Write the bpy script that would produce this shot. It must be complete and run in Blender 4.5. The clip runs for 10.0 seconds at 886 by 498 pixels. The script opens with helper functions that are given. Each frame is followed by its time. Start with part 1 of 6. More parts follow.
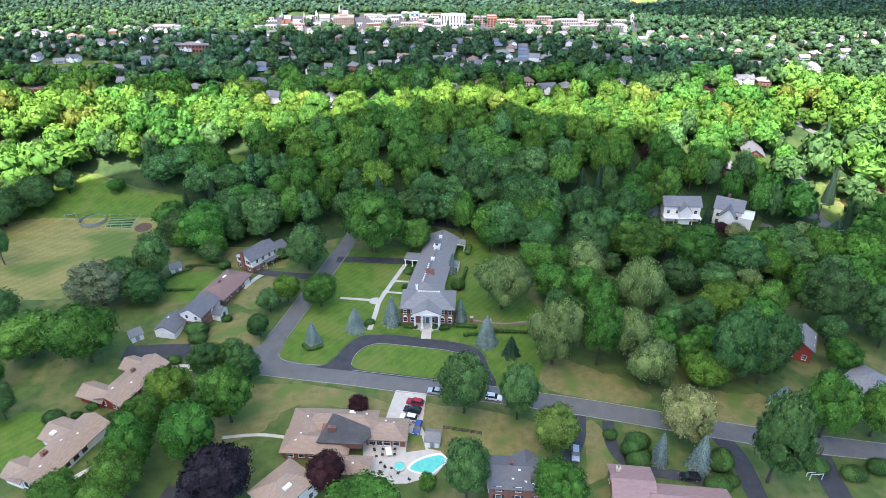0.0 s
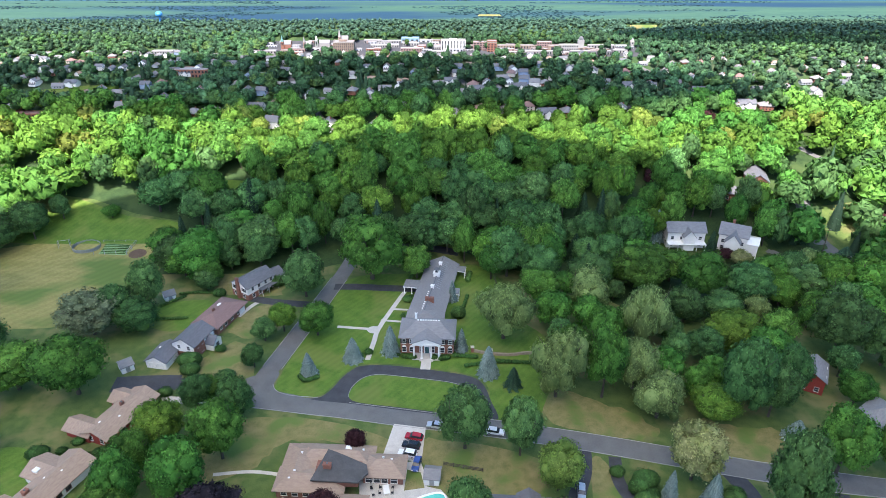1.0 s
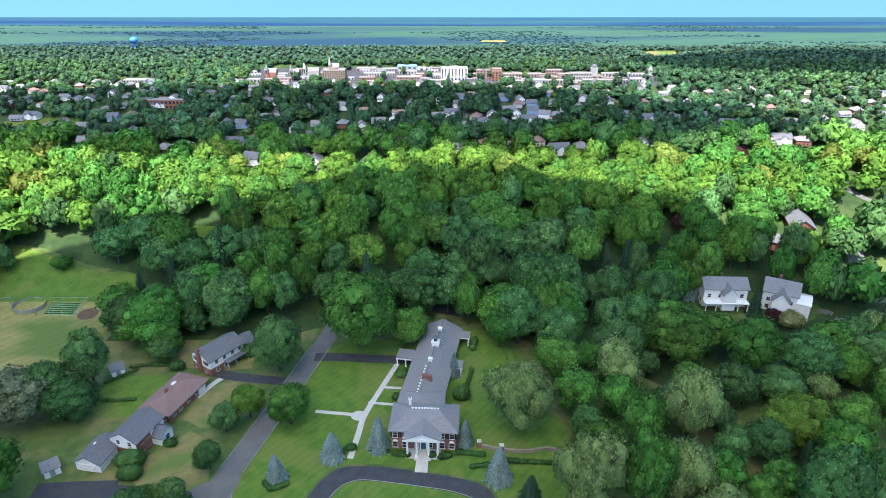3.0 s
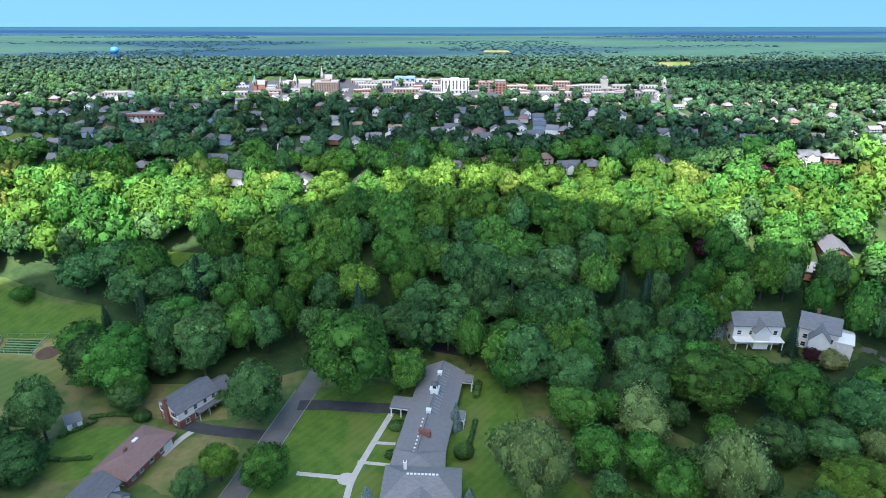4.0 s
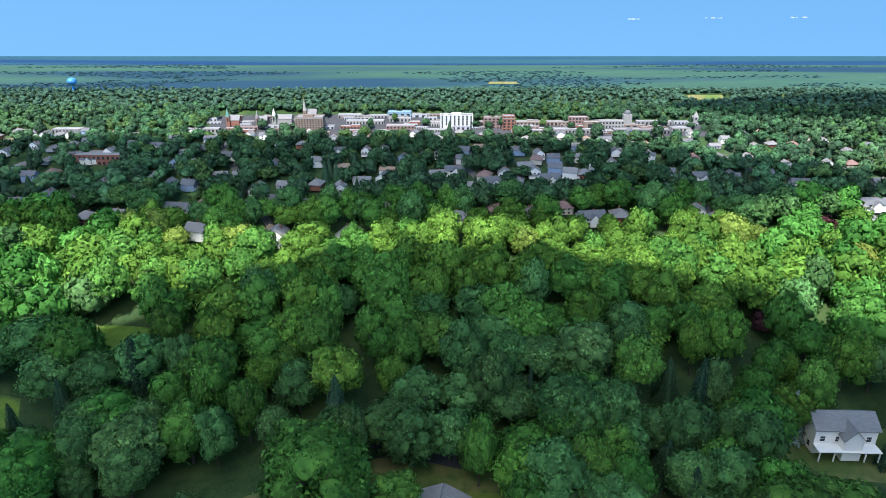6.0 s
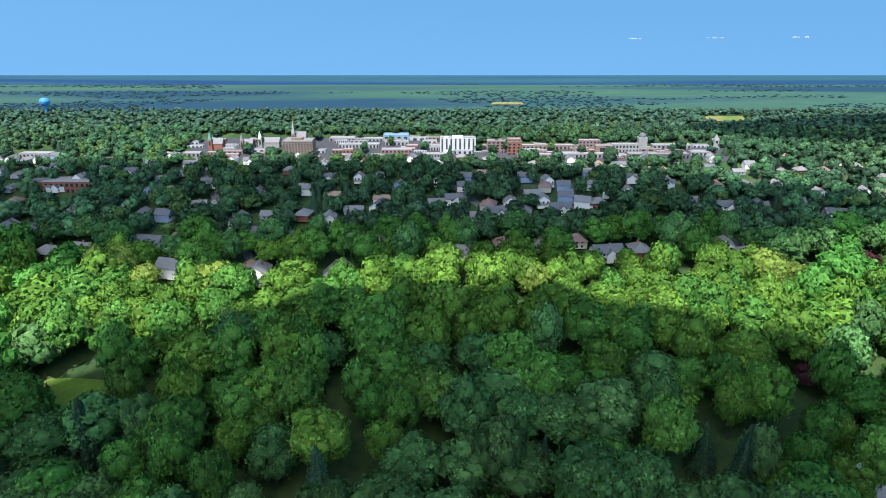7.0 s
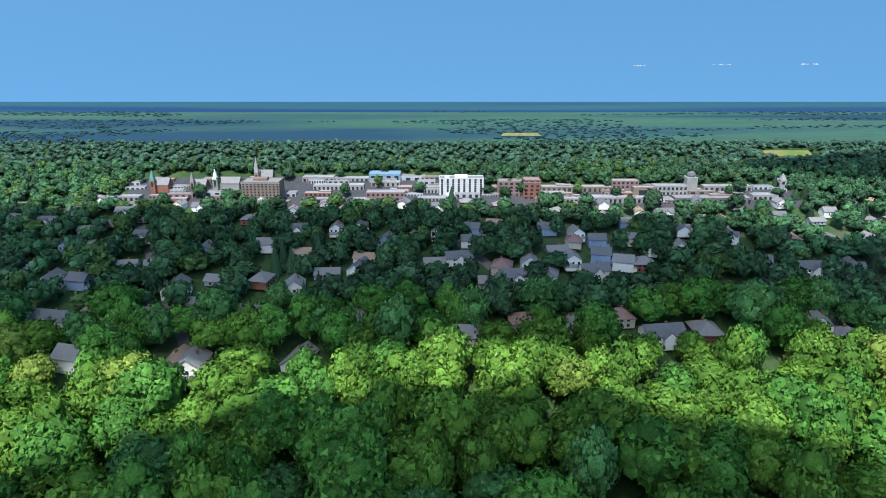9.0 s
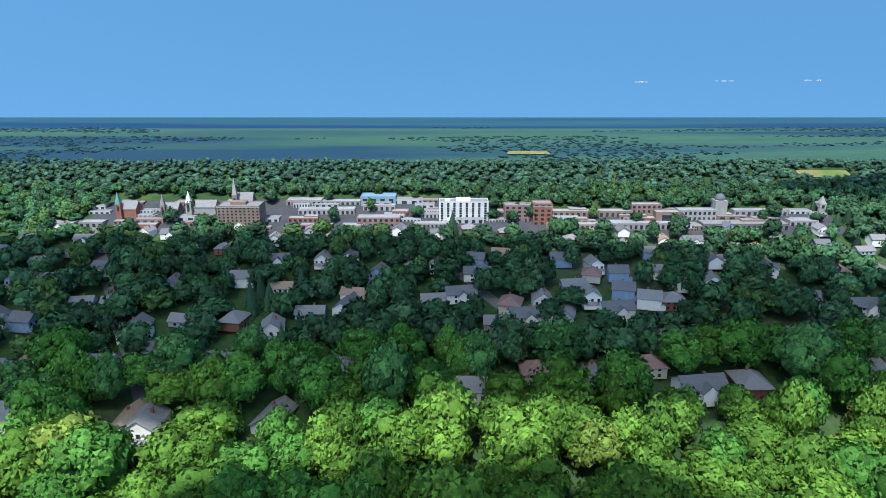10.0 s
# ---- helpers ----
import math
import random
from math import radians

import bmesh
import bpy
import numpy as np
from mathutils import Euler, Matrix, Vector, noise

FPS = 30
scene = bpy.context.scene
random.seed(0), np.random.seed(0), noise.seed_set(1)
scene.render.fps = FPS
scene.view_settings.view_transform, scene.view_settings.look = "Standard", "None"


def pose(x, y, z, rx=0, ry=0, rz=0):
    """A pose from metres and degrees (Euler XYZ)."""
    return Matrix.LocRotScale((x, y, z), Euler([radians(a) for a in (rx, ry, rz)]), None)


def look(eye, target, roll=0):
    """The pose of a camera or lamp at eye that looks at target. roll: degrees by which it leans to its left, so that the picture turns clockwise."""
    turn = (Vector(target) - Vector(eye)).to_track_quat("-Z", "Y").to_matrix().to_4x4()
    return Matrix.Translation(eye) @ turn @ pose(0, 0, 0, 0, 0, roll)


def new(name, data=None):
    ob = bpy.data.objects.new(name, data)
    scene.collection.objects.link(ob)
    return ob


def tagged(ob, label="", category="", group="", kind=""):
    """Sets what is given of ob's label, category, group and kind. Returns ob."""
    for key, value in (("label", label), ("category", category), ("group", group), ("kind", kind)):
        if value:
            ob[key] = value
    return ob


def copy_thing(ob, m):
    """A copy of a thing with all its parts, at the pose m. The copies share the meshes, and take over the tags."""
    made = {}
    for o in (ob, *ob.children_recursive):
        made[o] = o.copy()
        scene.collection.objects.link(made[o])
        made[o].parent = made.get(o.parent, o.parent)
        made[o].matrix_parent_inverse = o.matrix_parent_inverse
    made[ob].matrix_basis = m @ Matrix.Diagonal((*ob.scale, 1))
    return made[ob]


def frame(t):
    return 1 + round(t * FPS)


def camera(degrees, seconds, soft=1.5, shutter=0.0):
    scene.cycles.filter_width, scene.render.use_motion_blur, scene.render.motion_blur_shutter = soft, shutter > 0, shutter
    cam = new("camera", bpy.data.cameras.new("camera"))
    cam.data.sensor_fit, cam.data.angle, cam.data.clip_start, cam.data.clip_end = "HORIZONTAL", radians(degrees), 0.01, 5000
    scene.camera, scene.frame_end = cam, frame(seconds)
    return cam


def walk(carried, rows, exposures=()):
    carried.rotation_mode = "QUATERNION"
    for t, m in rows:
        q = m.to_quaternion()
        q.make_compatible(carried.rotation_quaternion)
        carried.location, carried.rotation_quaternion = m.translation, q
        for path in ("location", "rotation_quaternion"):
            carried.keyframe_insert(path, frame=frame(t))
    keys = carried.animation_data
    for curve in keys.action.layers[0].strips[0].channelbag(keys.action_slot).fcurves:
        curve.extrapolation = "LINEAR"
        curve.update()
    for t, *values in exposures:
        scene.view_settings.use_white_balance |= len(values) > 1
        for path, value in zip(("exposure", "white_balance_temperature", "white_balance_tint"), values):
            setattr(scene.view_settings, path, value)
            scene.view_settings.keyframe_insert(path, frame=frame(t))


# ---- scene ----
# ---- camera: an aerial glide towards the town, tilting up ----
cam = camera(69.5, 10.0, soft=0.75)
PATH = [
    (0.0, -5.2, 118.8, -30.3), (0.5, -5.1, 118.8, -29.15), (1.0, -0.5, 117.6, -28.22), (1.5, 7.5, 116.3, -27.62),
    (2.0, 16.2, 115.0, -27.1), (2.5, 25.1, 113.6, -26.6), (4.0, 56.0, 108.6, -25.15), (4.5, 67.9, 106.9, -24.86),
    (5.0, 77.9, 105.5, -24.26), (5.5, 87.6, 104.3, -23.5), (7.0, 118.6, 100.6, -20.97), (7.5, 131.6, 99.2, -20.49),
    (8.0, 144.4, 97.6, -19.96), (8.5, 156.4, 96.2, -19.31), (9.0, 167.5, 94.9, -18.61), (9.5, 178.1, 93.5, -17.92),
    (10.0, 188.1, 92.4, -17.18)]
walk(cam, [(t, pose(0, y, z, 90 + pitch, 0, 0)) for t, y, z, pitch in PATH],
     exposures=((0.0, 1.78, 6380, 21), (1.0, 1.58, 6320, 20), (2.5, 1.55, 6180, 17), (5.0, 1.17, 5980, 14), (7.5, 0.77, 6020, 11), (10.0, 0.58, 5740, 9)))

# ---- sky and sun ----
SUN_EL, SUN_AZ = 63.0, 200.0        # degrees; azimuth clockwise from +y
world = bpy.data.worlds.new("sky")
scene.world = world
world.use_nodes = True
wn, wl = world.node_tree.nodes, world.node_tree.links
wn.clear()
w_out, w_bg, w_sky = wn.new("ShaderNodeOutputWorld"), wn.new("ShaderNodeBackground"), wn.new("ShaderNodeTexSky")
w_sky.sky_type, w_sky.sun_disc = "NISHITA", False
w_sky.sun_elevation, w_sky.sun_rotation = radians(SUN_EL), radians(SUN_AZ)
w_sky.altitude, w_sky.air_density, w_sky.dust_density, w_sky.ozone_density = 300, 1.0, 0.5, 0.7
w_co, w_add, w_nrm = wn.new("ShaderNodeTexCoord"), wn.new("ShaderNodeVectorMath"), wn.new("ShaderNodeVectorMath")
w_add.operation, w_nrm.operation = "ADD", "NORMALIZE"
w_add.inputs[1].default_value = (0, 0, 0.66)      # the sky reaches down to the rim of the land
wl.new(w_co.outputs["Generated"], w_add.inputs[0])
wl.new(w_add.outputs[0], w_nrm.inputs[0])
wl.new(w_nrm.outputs[0], w_sky.inputs[0])
w_hue = wn.new("ShaderNodeHueSaturation")
w_hue.inputs["Hue"].default_value, w_hue.inputs["Saturation"].default_value = 0.481, 1.16
wl.new(w_sky.outputs[0], w_hue.inputs["Color"])
wl.new(w_hue.outputs[0], w_bg.inputs[0])
w_bg.inputs[1].default_value = 0.15
wl.new(w_bg.outputs[0], w_out.inputs[0])

sun_data = bpy.data.lights.new("sun", "SUN")
sun_data.energy, sun_data.angle, sun_data.color = 4.6, radians(0.53), (1.0, 0.95, 0.86)
sun = new("sun", sun_data)
SUN_WAY = Vector((math.sin(radians(SUN_AZ)) * math.cos(radians(SUN_EL)), math.cos(radians(SUN_AZ)) * math.cos(radians(SUN_EL)), math.sin(radians(SUN_EL))))
sun.matrix_basis = look(SUN_WAY * 900, (0, 0, 0))

# ---- materials ----


def mat(name, a, b, scale=1.0, rough=0.85, bump=0.0, fine=8.0, spec=0.3, metal=0.0, vary=0.0, stretch=(1, 1, 1), c=None, stripes=0.0):
    """Two tones mixed by coarse and fine noise; vary: brightness from thing to thing; c: a third tone in broad patches."""
    m = bpy.data.materials.new(name)
    m.use_nodes = True
    n, l = m.node_tree.nodes, m.node_tree.links
    p = n["Principled BSDF"]
    p.inputs["Roughness"].default_value, p.inputs["Metallic"].default_value = rough, metal
    p.inputs["Specular IOR Level"].default_value = spec
    co, mp = n.new("ShaderNodeTexCoord"), n.new("ShaderNodeMapping")
    mp.inputs["Scale"].default_value = stretch
    l.new(co.outputs["Object"], mp.inputs[0])
    big, small = n.new("ShaderNodeTexNoise"), n.new("ShaderNodeTexNoise")
    big.inputs["Scale"].default_value, small.inputs["Scale"].default_value = scale, scale * fine
    big.inputs["Detail"].default_value, small.inputs["Detail"].default_value = 4, 3
    for t in (big, small):
        l.new(mp.outputs[0], t.inputs[0])
    mul = n.new("ShaderNodeMath")
    mul.operation = "MULTIPLY_ADD"
    mul.inputs[1].default_value = 0.5
    l.new(small.outputs[0], mul.inputs[0])
    half = n.new("ShaderNodeMath")
    half.operation = "MULTIPLY"
    half.inputs[1].default_value = 0.5
    l.new(big.outputs[0], half.inputs[0])
    l.new(half.outputs[0], mul.inputs[2])
    ramp = n.new("ShaderNodeValToRGB")
    ramp.color_ramp.elements[0].position, ramp.color_ramp.elements[1].position = 0.36, 0.64
    ramp.color_ramp.elements[0].color, ramp.color_ramp.elements[1].color = (*a, 1), (*b, 1)
    l.new(mul.outputs[0], ramp.inputs[0])
    out = ramp.outputs[0]
    if c:
        broad, r2, mix = n.new("ShaderNodeTexNoise"), n.new("ShaderNodeValToRGB"), n.new("ShaderNodeMix")
        broad.inputs["Scale"].default_value, broad.inputs["Detail"].default_value = scale * 0.25, 6
        r2.color_ramp.elements[0].position, r2.color_ramp.elements[1].position = 0.5, 0.62
        mix.data_type = "RGBA"
        mix.inputs["B"].default_value = (*c, 1)
        l.new(mp.outputs[0], broad.inputs[0])
        l.new(broad.outputs[0], r2.inputs[0])
        l.new(r2.outputs[0], mix.inputs["Factor"])
        l.new(out, mix.inputs["A"])
        out = mix.outputs["Result"]
    if vary:
        info, rng, hsv = n.new("ShaderNodeObjectInfo"), n.new("ShaderNodeMapRange"), n.new("ShaderNodeHueSaturation")
        rng.inputs["To Min"].default_value, rng.inputs["To Max"].default_value = 1 - vary, 1 + vary
        l.new(info.outputs["Random"], rng.inputs["Value"])
        l.new(rng.outputs[0], hsv.inputs["Value"])
        l.new(out, hsv.inputs["Color"])
        hue = n.new("ShaderNodeMapRange")
        hue.inputs["To Min"].default_value, hue.inputs["To Max"].default_value = 0.5 - vary * 0.05, 0.5 + vary * 0.05
        wave = n.new("ShaderNodeMath")
        wave.operation = "FRACT"
        times = n.new("ShaderNodeMath")
        times.operation, times.inputs[1].default_value = "MULTIPLY", 7.31
        l.new(info.outputs["Random"], times.inputs[0])
        l.new(times.outputs[0], wave.inputs[0])
        l.new(wave.outputs[0], hue.inputs["Value"])
        l.new(hue.outputs[0], hsv.inputs["Hue"])
        out = hsv.outputs[0]
    if stripes:
        wv, turn, rg, hs = n.new("ShaderNodeTexWave"), n.new("ShaderNodeMapping"), n.new("ShaderNodeMapRange"), n.new("ShaderNodeHueSaturation")
        turn.inputs["Rotation"].default_value = (0, 0, 0.7)
        wv.inputs["Scale"].default_value, wv.inputs["Distortion"].default_value, wv.inputs["Detail"].default_value = stripes, 1.5, 2
        rg.inputs["To Min"].default_value, rg.inputs["To Max"].default_value = 0.94, 1.05
        l.new(co.outputs["Object"], turn.inputs[0])
        l.new(turn.outputs[0], wv.inputs[0])
        l.new(wv.outputs[0], rg.inputs["Value"])
        l.new(rg.outputs[0], hs.inputs["Value"])
        l.new(out, hs.inputs["Color"])
        out = hs.outputs[0]
    l.new(out, p.inputs["Base Color"])
    if bump:
        bp = n.new("ShaderNodeBump")
        bp.inputs["Strength"].default_value, bp.inputs["Distance"].default_value = bump, 0.1
        l.new(small.outputs[0], bp.inputs["Height"])
        l.new(bp.outputs[0], p.inputs["Normal"])
    return m


def leaves(name, dark, light, vary=0.28, glow=0.2):
    """Foliage: tones vary from tree to tree, from spray to spray and from leaf to leaf, and light passes through."""
    dark, light = ((c[0] * 1.1, c[1], c[2] * 1.1) for c in (dark, light))
    m = mat(name, dark, light, scale=3.0, rough=0.7, fine=5, spec=0.08, vary=vary)
    n, l = m.node_tree.nodes, m.node_tree.links
    p = n["Principled BSDF"]
    src = p.inputs["Base Color"].links[0].from_socket
    geo, rng, hsv = n.new("ShaderNodeNewGeometry"), n.new("ShaderNodeMapRange"), n.new("ShaderNodeHueSaturation")
    rng.inputs["To Min"].default_value, rng.inputs["To Max"].default_value = 0.55, 1.45
    l.new(geo.outputs["Random Per Island"], rng.inputs["Value"])
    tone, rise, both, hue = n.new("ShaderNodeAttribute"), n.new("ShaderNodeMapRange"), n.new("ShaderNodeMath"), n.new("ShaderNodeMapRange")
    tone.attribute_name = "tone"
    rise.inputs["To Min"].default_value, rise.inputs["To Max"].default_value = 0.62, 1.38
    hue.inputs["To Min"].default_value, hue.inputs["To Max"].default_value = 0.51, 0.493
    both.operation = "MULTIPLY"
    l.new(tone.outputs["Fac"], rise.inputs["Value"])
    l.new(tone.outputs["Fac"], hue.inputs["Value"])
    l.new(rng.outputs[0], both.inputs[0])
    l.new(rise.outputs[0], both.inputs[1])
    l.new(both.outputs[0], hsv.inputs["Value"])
    l.new(hue.outputs[0], hsv.inputs["Hue"])
    l.new(src, hsv.inputs["Color"])
    l.new(hsv.outputs[0], p.inputs["Base Color"])
    tr, mix = n.new("ShaderNodeBsdfTranslucent"), n.new("ShaderNodeMixShader")
    mix.inputs[0].default_value = glow
    l.new(hsv.outputs[0], tr.inputs[0])
    l.new(p.outputs[0], mix.inputs[1])
    l.new(tr.outputs[0], mix.inputs[2])
    l.new(mix.outputs[0], n["Material Output"].inputs[0])
    return m


M = {
    "ground": mat("rough_grass", (0.048, 0.09, 0.018), (0.105, 0.145, 0.036), 0.35, bump=0.3, fine=14, c=(0.16, 0.15, 0.055)),
    "lawn": mat("mown_lawn", (0.058, 0.122, 0.012), (0.112, 0.188, 0.023), 0.3, bump=0.3, fine=9, c=(0.125, 0.165, 0.03), stripes=0.16),
    "dry": mat("dry_lawn", (0.12, 0.125, 0.036), (0.25, 0.205, 0.082), 0.5, bump=0.3, fine=10, c=(0.1, 0.15, 0.03)),
    "field": mat("mown_field", (0.19, 0.18, 0.05), (0.29, 0.25, 0.085), 0.12, bump=0.2, fine=9, c=(0.1, 0.15, 0.03), stretch=(1, 2.2, 1), stripes=0.1),
    "asphalt": mat("worn_asphalt", (0.112, 0.11, 0.106), (0.152, 0.149, 0.144), 0.3, bump=0.1, fine=20, rough=0.9),
    "tar": mat("sealed_asphalt", (0.037, 0.038, 0.042), (0.06, 0.061, 0.067), 0.4, bump=0.1, fine=14, rough=0.8),
    "concrete": mat("pale_concrete", (0.44, 0.4, 0.345), (0.57, 0.525, 0.46), 0.5, fine=10, rough=0.9),
    "kerb": mat("kerb_concrete", (0.23, 0.225, 0.2), (0.34, 0.325, 0.29), 0.8, fine=6, rough=0.9),
    # distance haze is painted into the blue of these two ground colours
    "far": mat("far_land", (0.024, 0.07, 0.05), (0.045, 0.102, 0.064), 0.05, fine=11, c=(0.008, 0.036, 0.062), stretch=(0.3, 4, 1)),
    "rim": mat("haze_painted_rim_land", (0.01, 0.056, 0.085), (0.022, 0.082, 0.095), 0.05, fine=9, c=(0.003, 0.032, 0.09), stretch=(0.2, 2.2, 1)),
    "bark": mat("bark", (0.05, 0.04, 0.03), (0.11, 0.09, 0.07), 2.0, bump=0.5, fine=5, rough=0.95),
    "brick": mat("red_brick", (0.19, 0.075, 0.05), (0.28, 0.13, 0.09), 1.5, bump=0.2, fine=8),
    "white": mat("white_paint", (0.75, 0.72, 0.67), (0.83, 0.81, 0.76), 0.7, rough=0.6, fine=6),
    "slate": mat("grey_shingles", (0.175, 0.168, 0.166), (0.248, 0.238, 0.234), 0.8, bump=0.3, fine=9, stretch=(1, 3, 3)),
    "slate_dark": mat("dark_shingles", (0.106, 0.107, 0.115), (0.158, 0.158, 0.166), 0.8, bump=0.3, fine=9, stretch=(1, 3, 3)),
    "tan": mat("tan_shingles", (0.27, 0.19, 0.14), (0.37, 0.27, 0.2), 0.8, bump=0.3, fine=9, stretch=(1, 3, 3)),
    "brown": mat("brown_shingles", (0.19, 0.115, 0.1), (0.26, 0.165, 0.145), 0.8, bump=0.3, fine=9, stretch=(1, 3, 3)),
    "pinkish": mat("rose_shingles", (0.26, 0.16, 0.15), (0.34, 0.22, 0.2), 0.8, bump=0.3, fine=9, stretch=(1, 3, 3)),
    "red": mat("barn_red_boards", (0.23, 0.035, 0.025), (0.32, 0.055, 0.04), 1.0, fine=8, stretch=(6, 6, 1)),
    "glass": mat("window_glass", (0.02, 0.025, 0.03), (0.04, 0.045, 0.05), 1.0, rough=0.08, spec=0.6),
}
# vapour for the unseen clouds added to shade the land, and the wisps
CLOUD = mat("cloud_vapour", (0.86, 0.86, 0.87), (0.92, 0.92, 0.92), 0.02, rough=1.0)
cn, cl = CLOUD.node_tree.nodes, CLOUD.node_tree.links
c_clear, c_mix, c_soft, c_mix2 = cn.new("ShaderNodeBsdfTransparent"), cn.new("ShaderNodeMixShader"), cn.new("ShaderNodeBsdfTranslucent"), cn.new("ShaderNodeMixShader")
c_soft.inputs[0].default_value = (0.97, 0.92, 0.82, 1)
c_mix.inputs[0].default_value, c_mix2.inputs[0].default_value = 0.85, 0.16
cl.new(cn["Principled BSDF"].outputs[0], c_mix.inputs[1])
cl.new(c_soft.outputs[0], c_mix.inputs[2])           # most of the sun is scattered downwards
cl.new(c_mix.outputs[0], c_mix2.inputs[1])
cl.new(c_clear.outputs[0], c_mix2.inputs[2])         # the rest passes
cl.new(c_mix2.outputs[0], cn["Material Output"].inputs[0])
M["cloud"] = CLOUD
LEAF = {
    "maple": leaves("maple_leaves", (0.036, 0.116, 0.018), (0.102, 0.25, 0.038)),
    "oak": leaves("oak_leaves", (0.037, 0.098, 0.027), (0.096, 0.212, 0.055)),
    "linden": leaves("linden_leaves", (0.055, 0.145, 0.018), (0.125, 0.245, 0.032)),
    "willow": leaves("willow_leaves", (0.1, 0.172, 0.047), (0.2, 0.29, 0.084), vary=0.1),
    "bloom": leaves("flowering_linden_leaves", (0.17, 0.23, 0.06), (0.36, 0.39, 0.15)),
    "spruce": leaves("blue_spruce_needles", (0.09, 0.15, 0.115), (0.22, 0.3, 0.24), vary=0.12, glow=0.05),
    "pine": leaves("pine_needles", (0.02, 0.054, 0.027), (0.045, 0.1, 0.046), glow=0.05),
    "plum": leaves("purple_plum_leaves", (0.03, 0.012, 0.014), (0.06, 0.026, 0.026), glow=0.1),
    "beech": leaves("copper_beech_leaves", (0.013, 0.012, 0.014), (0.03, 0.027, 0.031), glow=0.1),
    "birch": leaves("birch_leaves", (0.08, 0.15, 0.025), (0.15, 0.225, 0.045)),
    "bare": leaves("sparse_leaves", (0.12, 0.17, 0.075), (0.2, 0.255, 0.125)),
    "yellow": leaves("golden_leaves", (0.11, 0.18, 0.025), (0.21, 0.28, 0.05)),
    # the next two leaf colours have distance haze painted in
    "blue": leaves("haze_painted_blue_leaves", (0.012, 0.045, 0.052), (0.03, 0.08, 0.07)),
    "far": leaves("haze_painted_far_leaves", (0.038, 0.095, 0.055), (0.078, 0.155, 0.082)),
}

# bluer copies of the leaf colours for the town, haze painted in
HAZED_TOWN_LEAF = {
    "maple": leaves("hazed_maple_leaves", (0.033, 0.092, 0.038), (0.077, 0.168, 0.062)),
    "oak": leaves("hazed_oak_leaves", (0.028, 0.072, 0.036), (0.064, 0.138, 0.06)),
    "linden": leaves("hazed_linden_leaves", (0.048, 0.122, 0.036), (0.105, 0.205, 0.055)),
    "yellow": leaves("hazed_birch_leaves", (0.05, 0.115, 0.035), (0.11, 0.19, 0.055)),
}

# ---- builders ----


def softplus(v):
    return math.log1p(math.exp(v)) if v < 30 else v


def land(y):
    """The height of the land, shaped to fit the camera's view: level near the houses, a long rise to the town, a rim,
    then falling away.
    """
    return 0.36 * (4 * softplus((y - 216) / 4) - 10 * softplus((y - 400) / 10)) - 0.03 * 10 * softplus((y - 402) / 10) - 0.2 * 15 * softplus((y - 510) / 15)


def scale_at(y):
    """How far trees and houses are shrunk along the rise to fit the camera's view."""
    return float(np.interp(y, [98, 170, 213, 259, 290, 309, 335, 361, 384, 398], [1.0, 0.98, 0.93, 0.73, 0.56, 0.47, 0.35, 0.24, 0.13, 0.06]))


def plot(y):
    """Depths south of the street are drawn together to fit the camera's view."""
    return y + 0.3 * max(0.0, 100.0 - y)


def link(name, verts, faces, material, parent=None, label="", smooth=False):
    me = bpy.data.meshes.new(name)
    me.from_pydata([tuple(v) for v in verts], [], [tuple(f) for f in faces])
    me.update()
    me.materials.append(material)
    if smooth:
        me.polygons.foreach_set("use_smooth", [True] * len(me.polygons))
    ob = new(name, me)
    if parent:
        ob.parent = parent
    return tagged(ob, label) if label else ob


def part(name, bm, material, parent=None, label=""):
    me = bpy.data.meshes.new(name)
    bmesh.ops.recalc_face_normals(bm, faces=bm.faces)
    bm.to_mesh(me)
    bm.free()
    me.materials.append(material)
    ob = new(name, me)
    if parent:
        ob.parent = parent
    return tagged(ob, label) if label else ob


def box(bm, x0, y0, z0, x1, y1, z1):
    v = [bm.verts.new(p) for p in ((x0, y0, z0), (x1, y0, z0), (x1, y1, z0), (x0, y1, z0), (x0, y0, z1), (x1, y0, z1), (x1, y1, z1), (x0, y1, z1))]
    for f in ((3, 2, 1, 0), (4, 5, 6, 7), (0, 1, 5, 4), (1, 2, 6, 5), (2, 3, 7, 6), (3, 0, 4, 7)):
        bm.faces.new([v[i] for i in f])
    return bm


def boxes(*rows):
    bm = bmesh.new()
    for r in rows:
        box(bm, *r)
    return bm


def thing(name, x, y, z=None, turn=0, **tags):
    e = new(name)
    e.empty_display_size = 0.5
    y = plot(y)
    e.matrix_basis = pose(x, y, land(y) if z is None else z, 0, 0, turn)
    return tagged(e, **tags)


def smooth_line(pts, closed=False, steps=8):
    """A flowing line through the given corners."""
    out, n = [], len(pts)
    for i in range(n if closed else n - 1):
        a, b, c, d = (Vector(pts[j % n] if closed else pts[min(max(j, 0), n - 1)]) for j in (i - 1, i, i + 1, i + 2))
        for s in range(steps):
            t = s / steps
            out.append(0.5 * ((2 * b) + (c - a) * t + (2 * a - 5 * b + 4 * c - d) * t * t + (3 * b - a - 3 * c + d) * t ** 3))
    if not closed:
        out.append(Vector(pts[-1]))
    return out


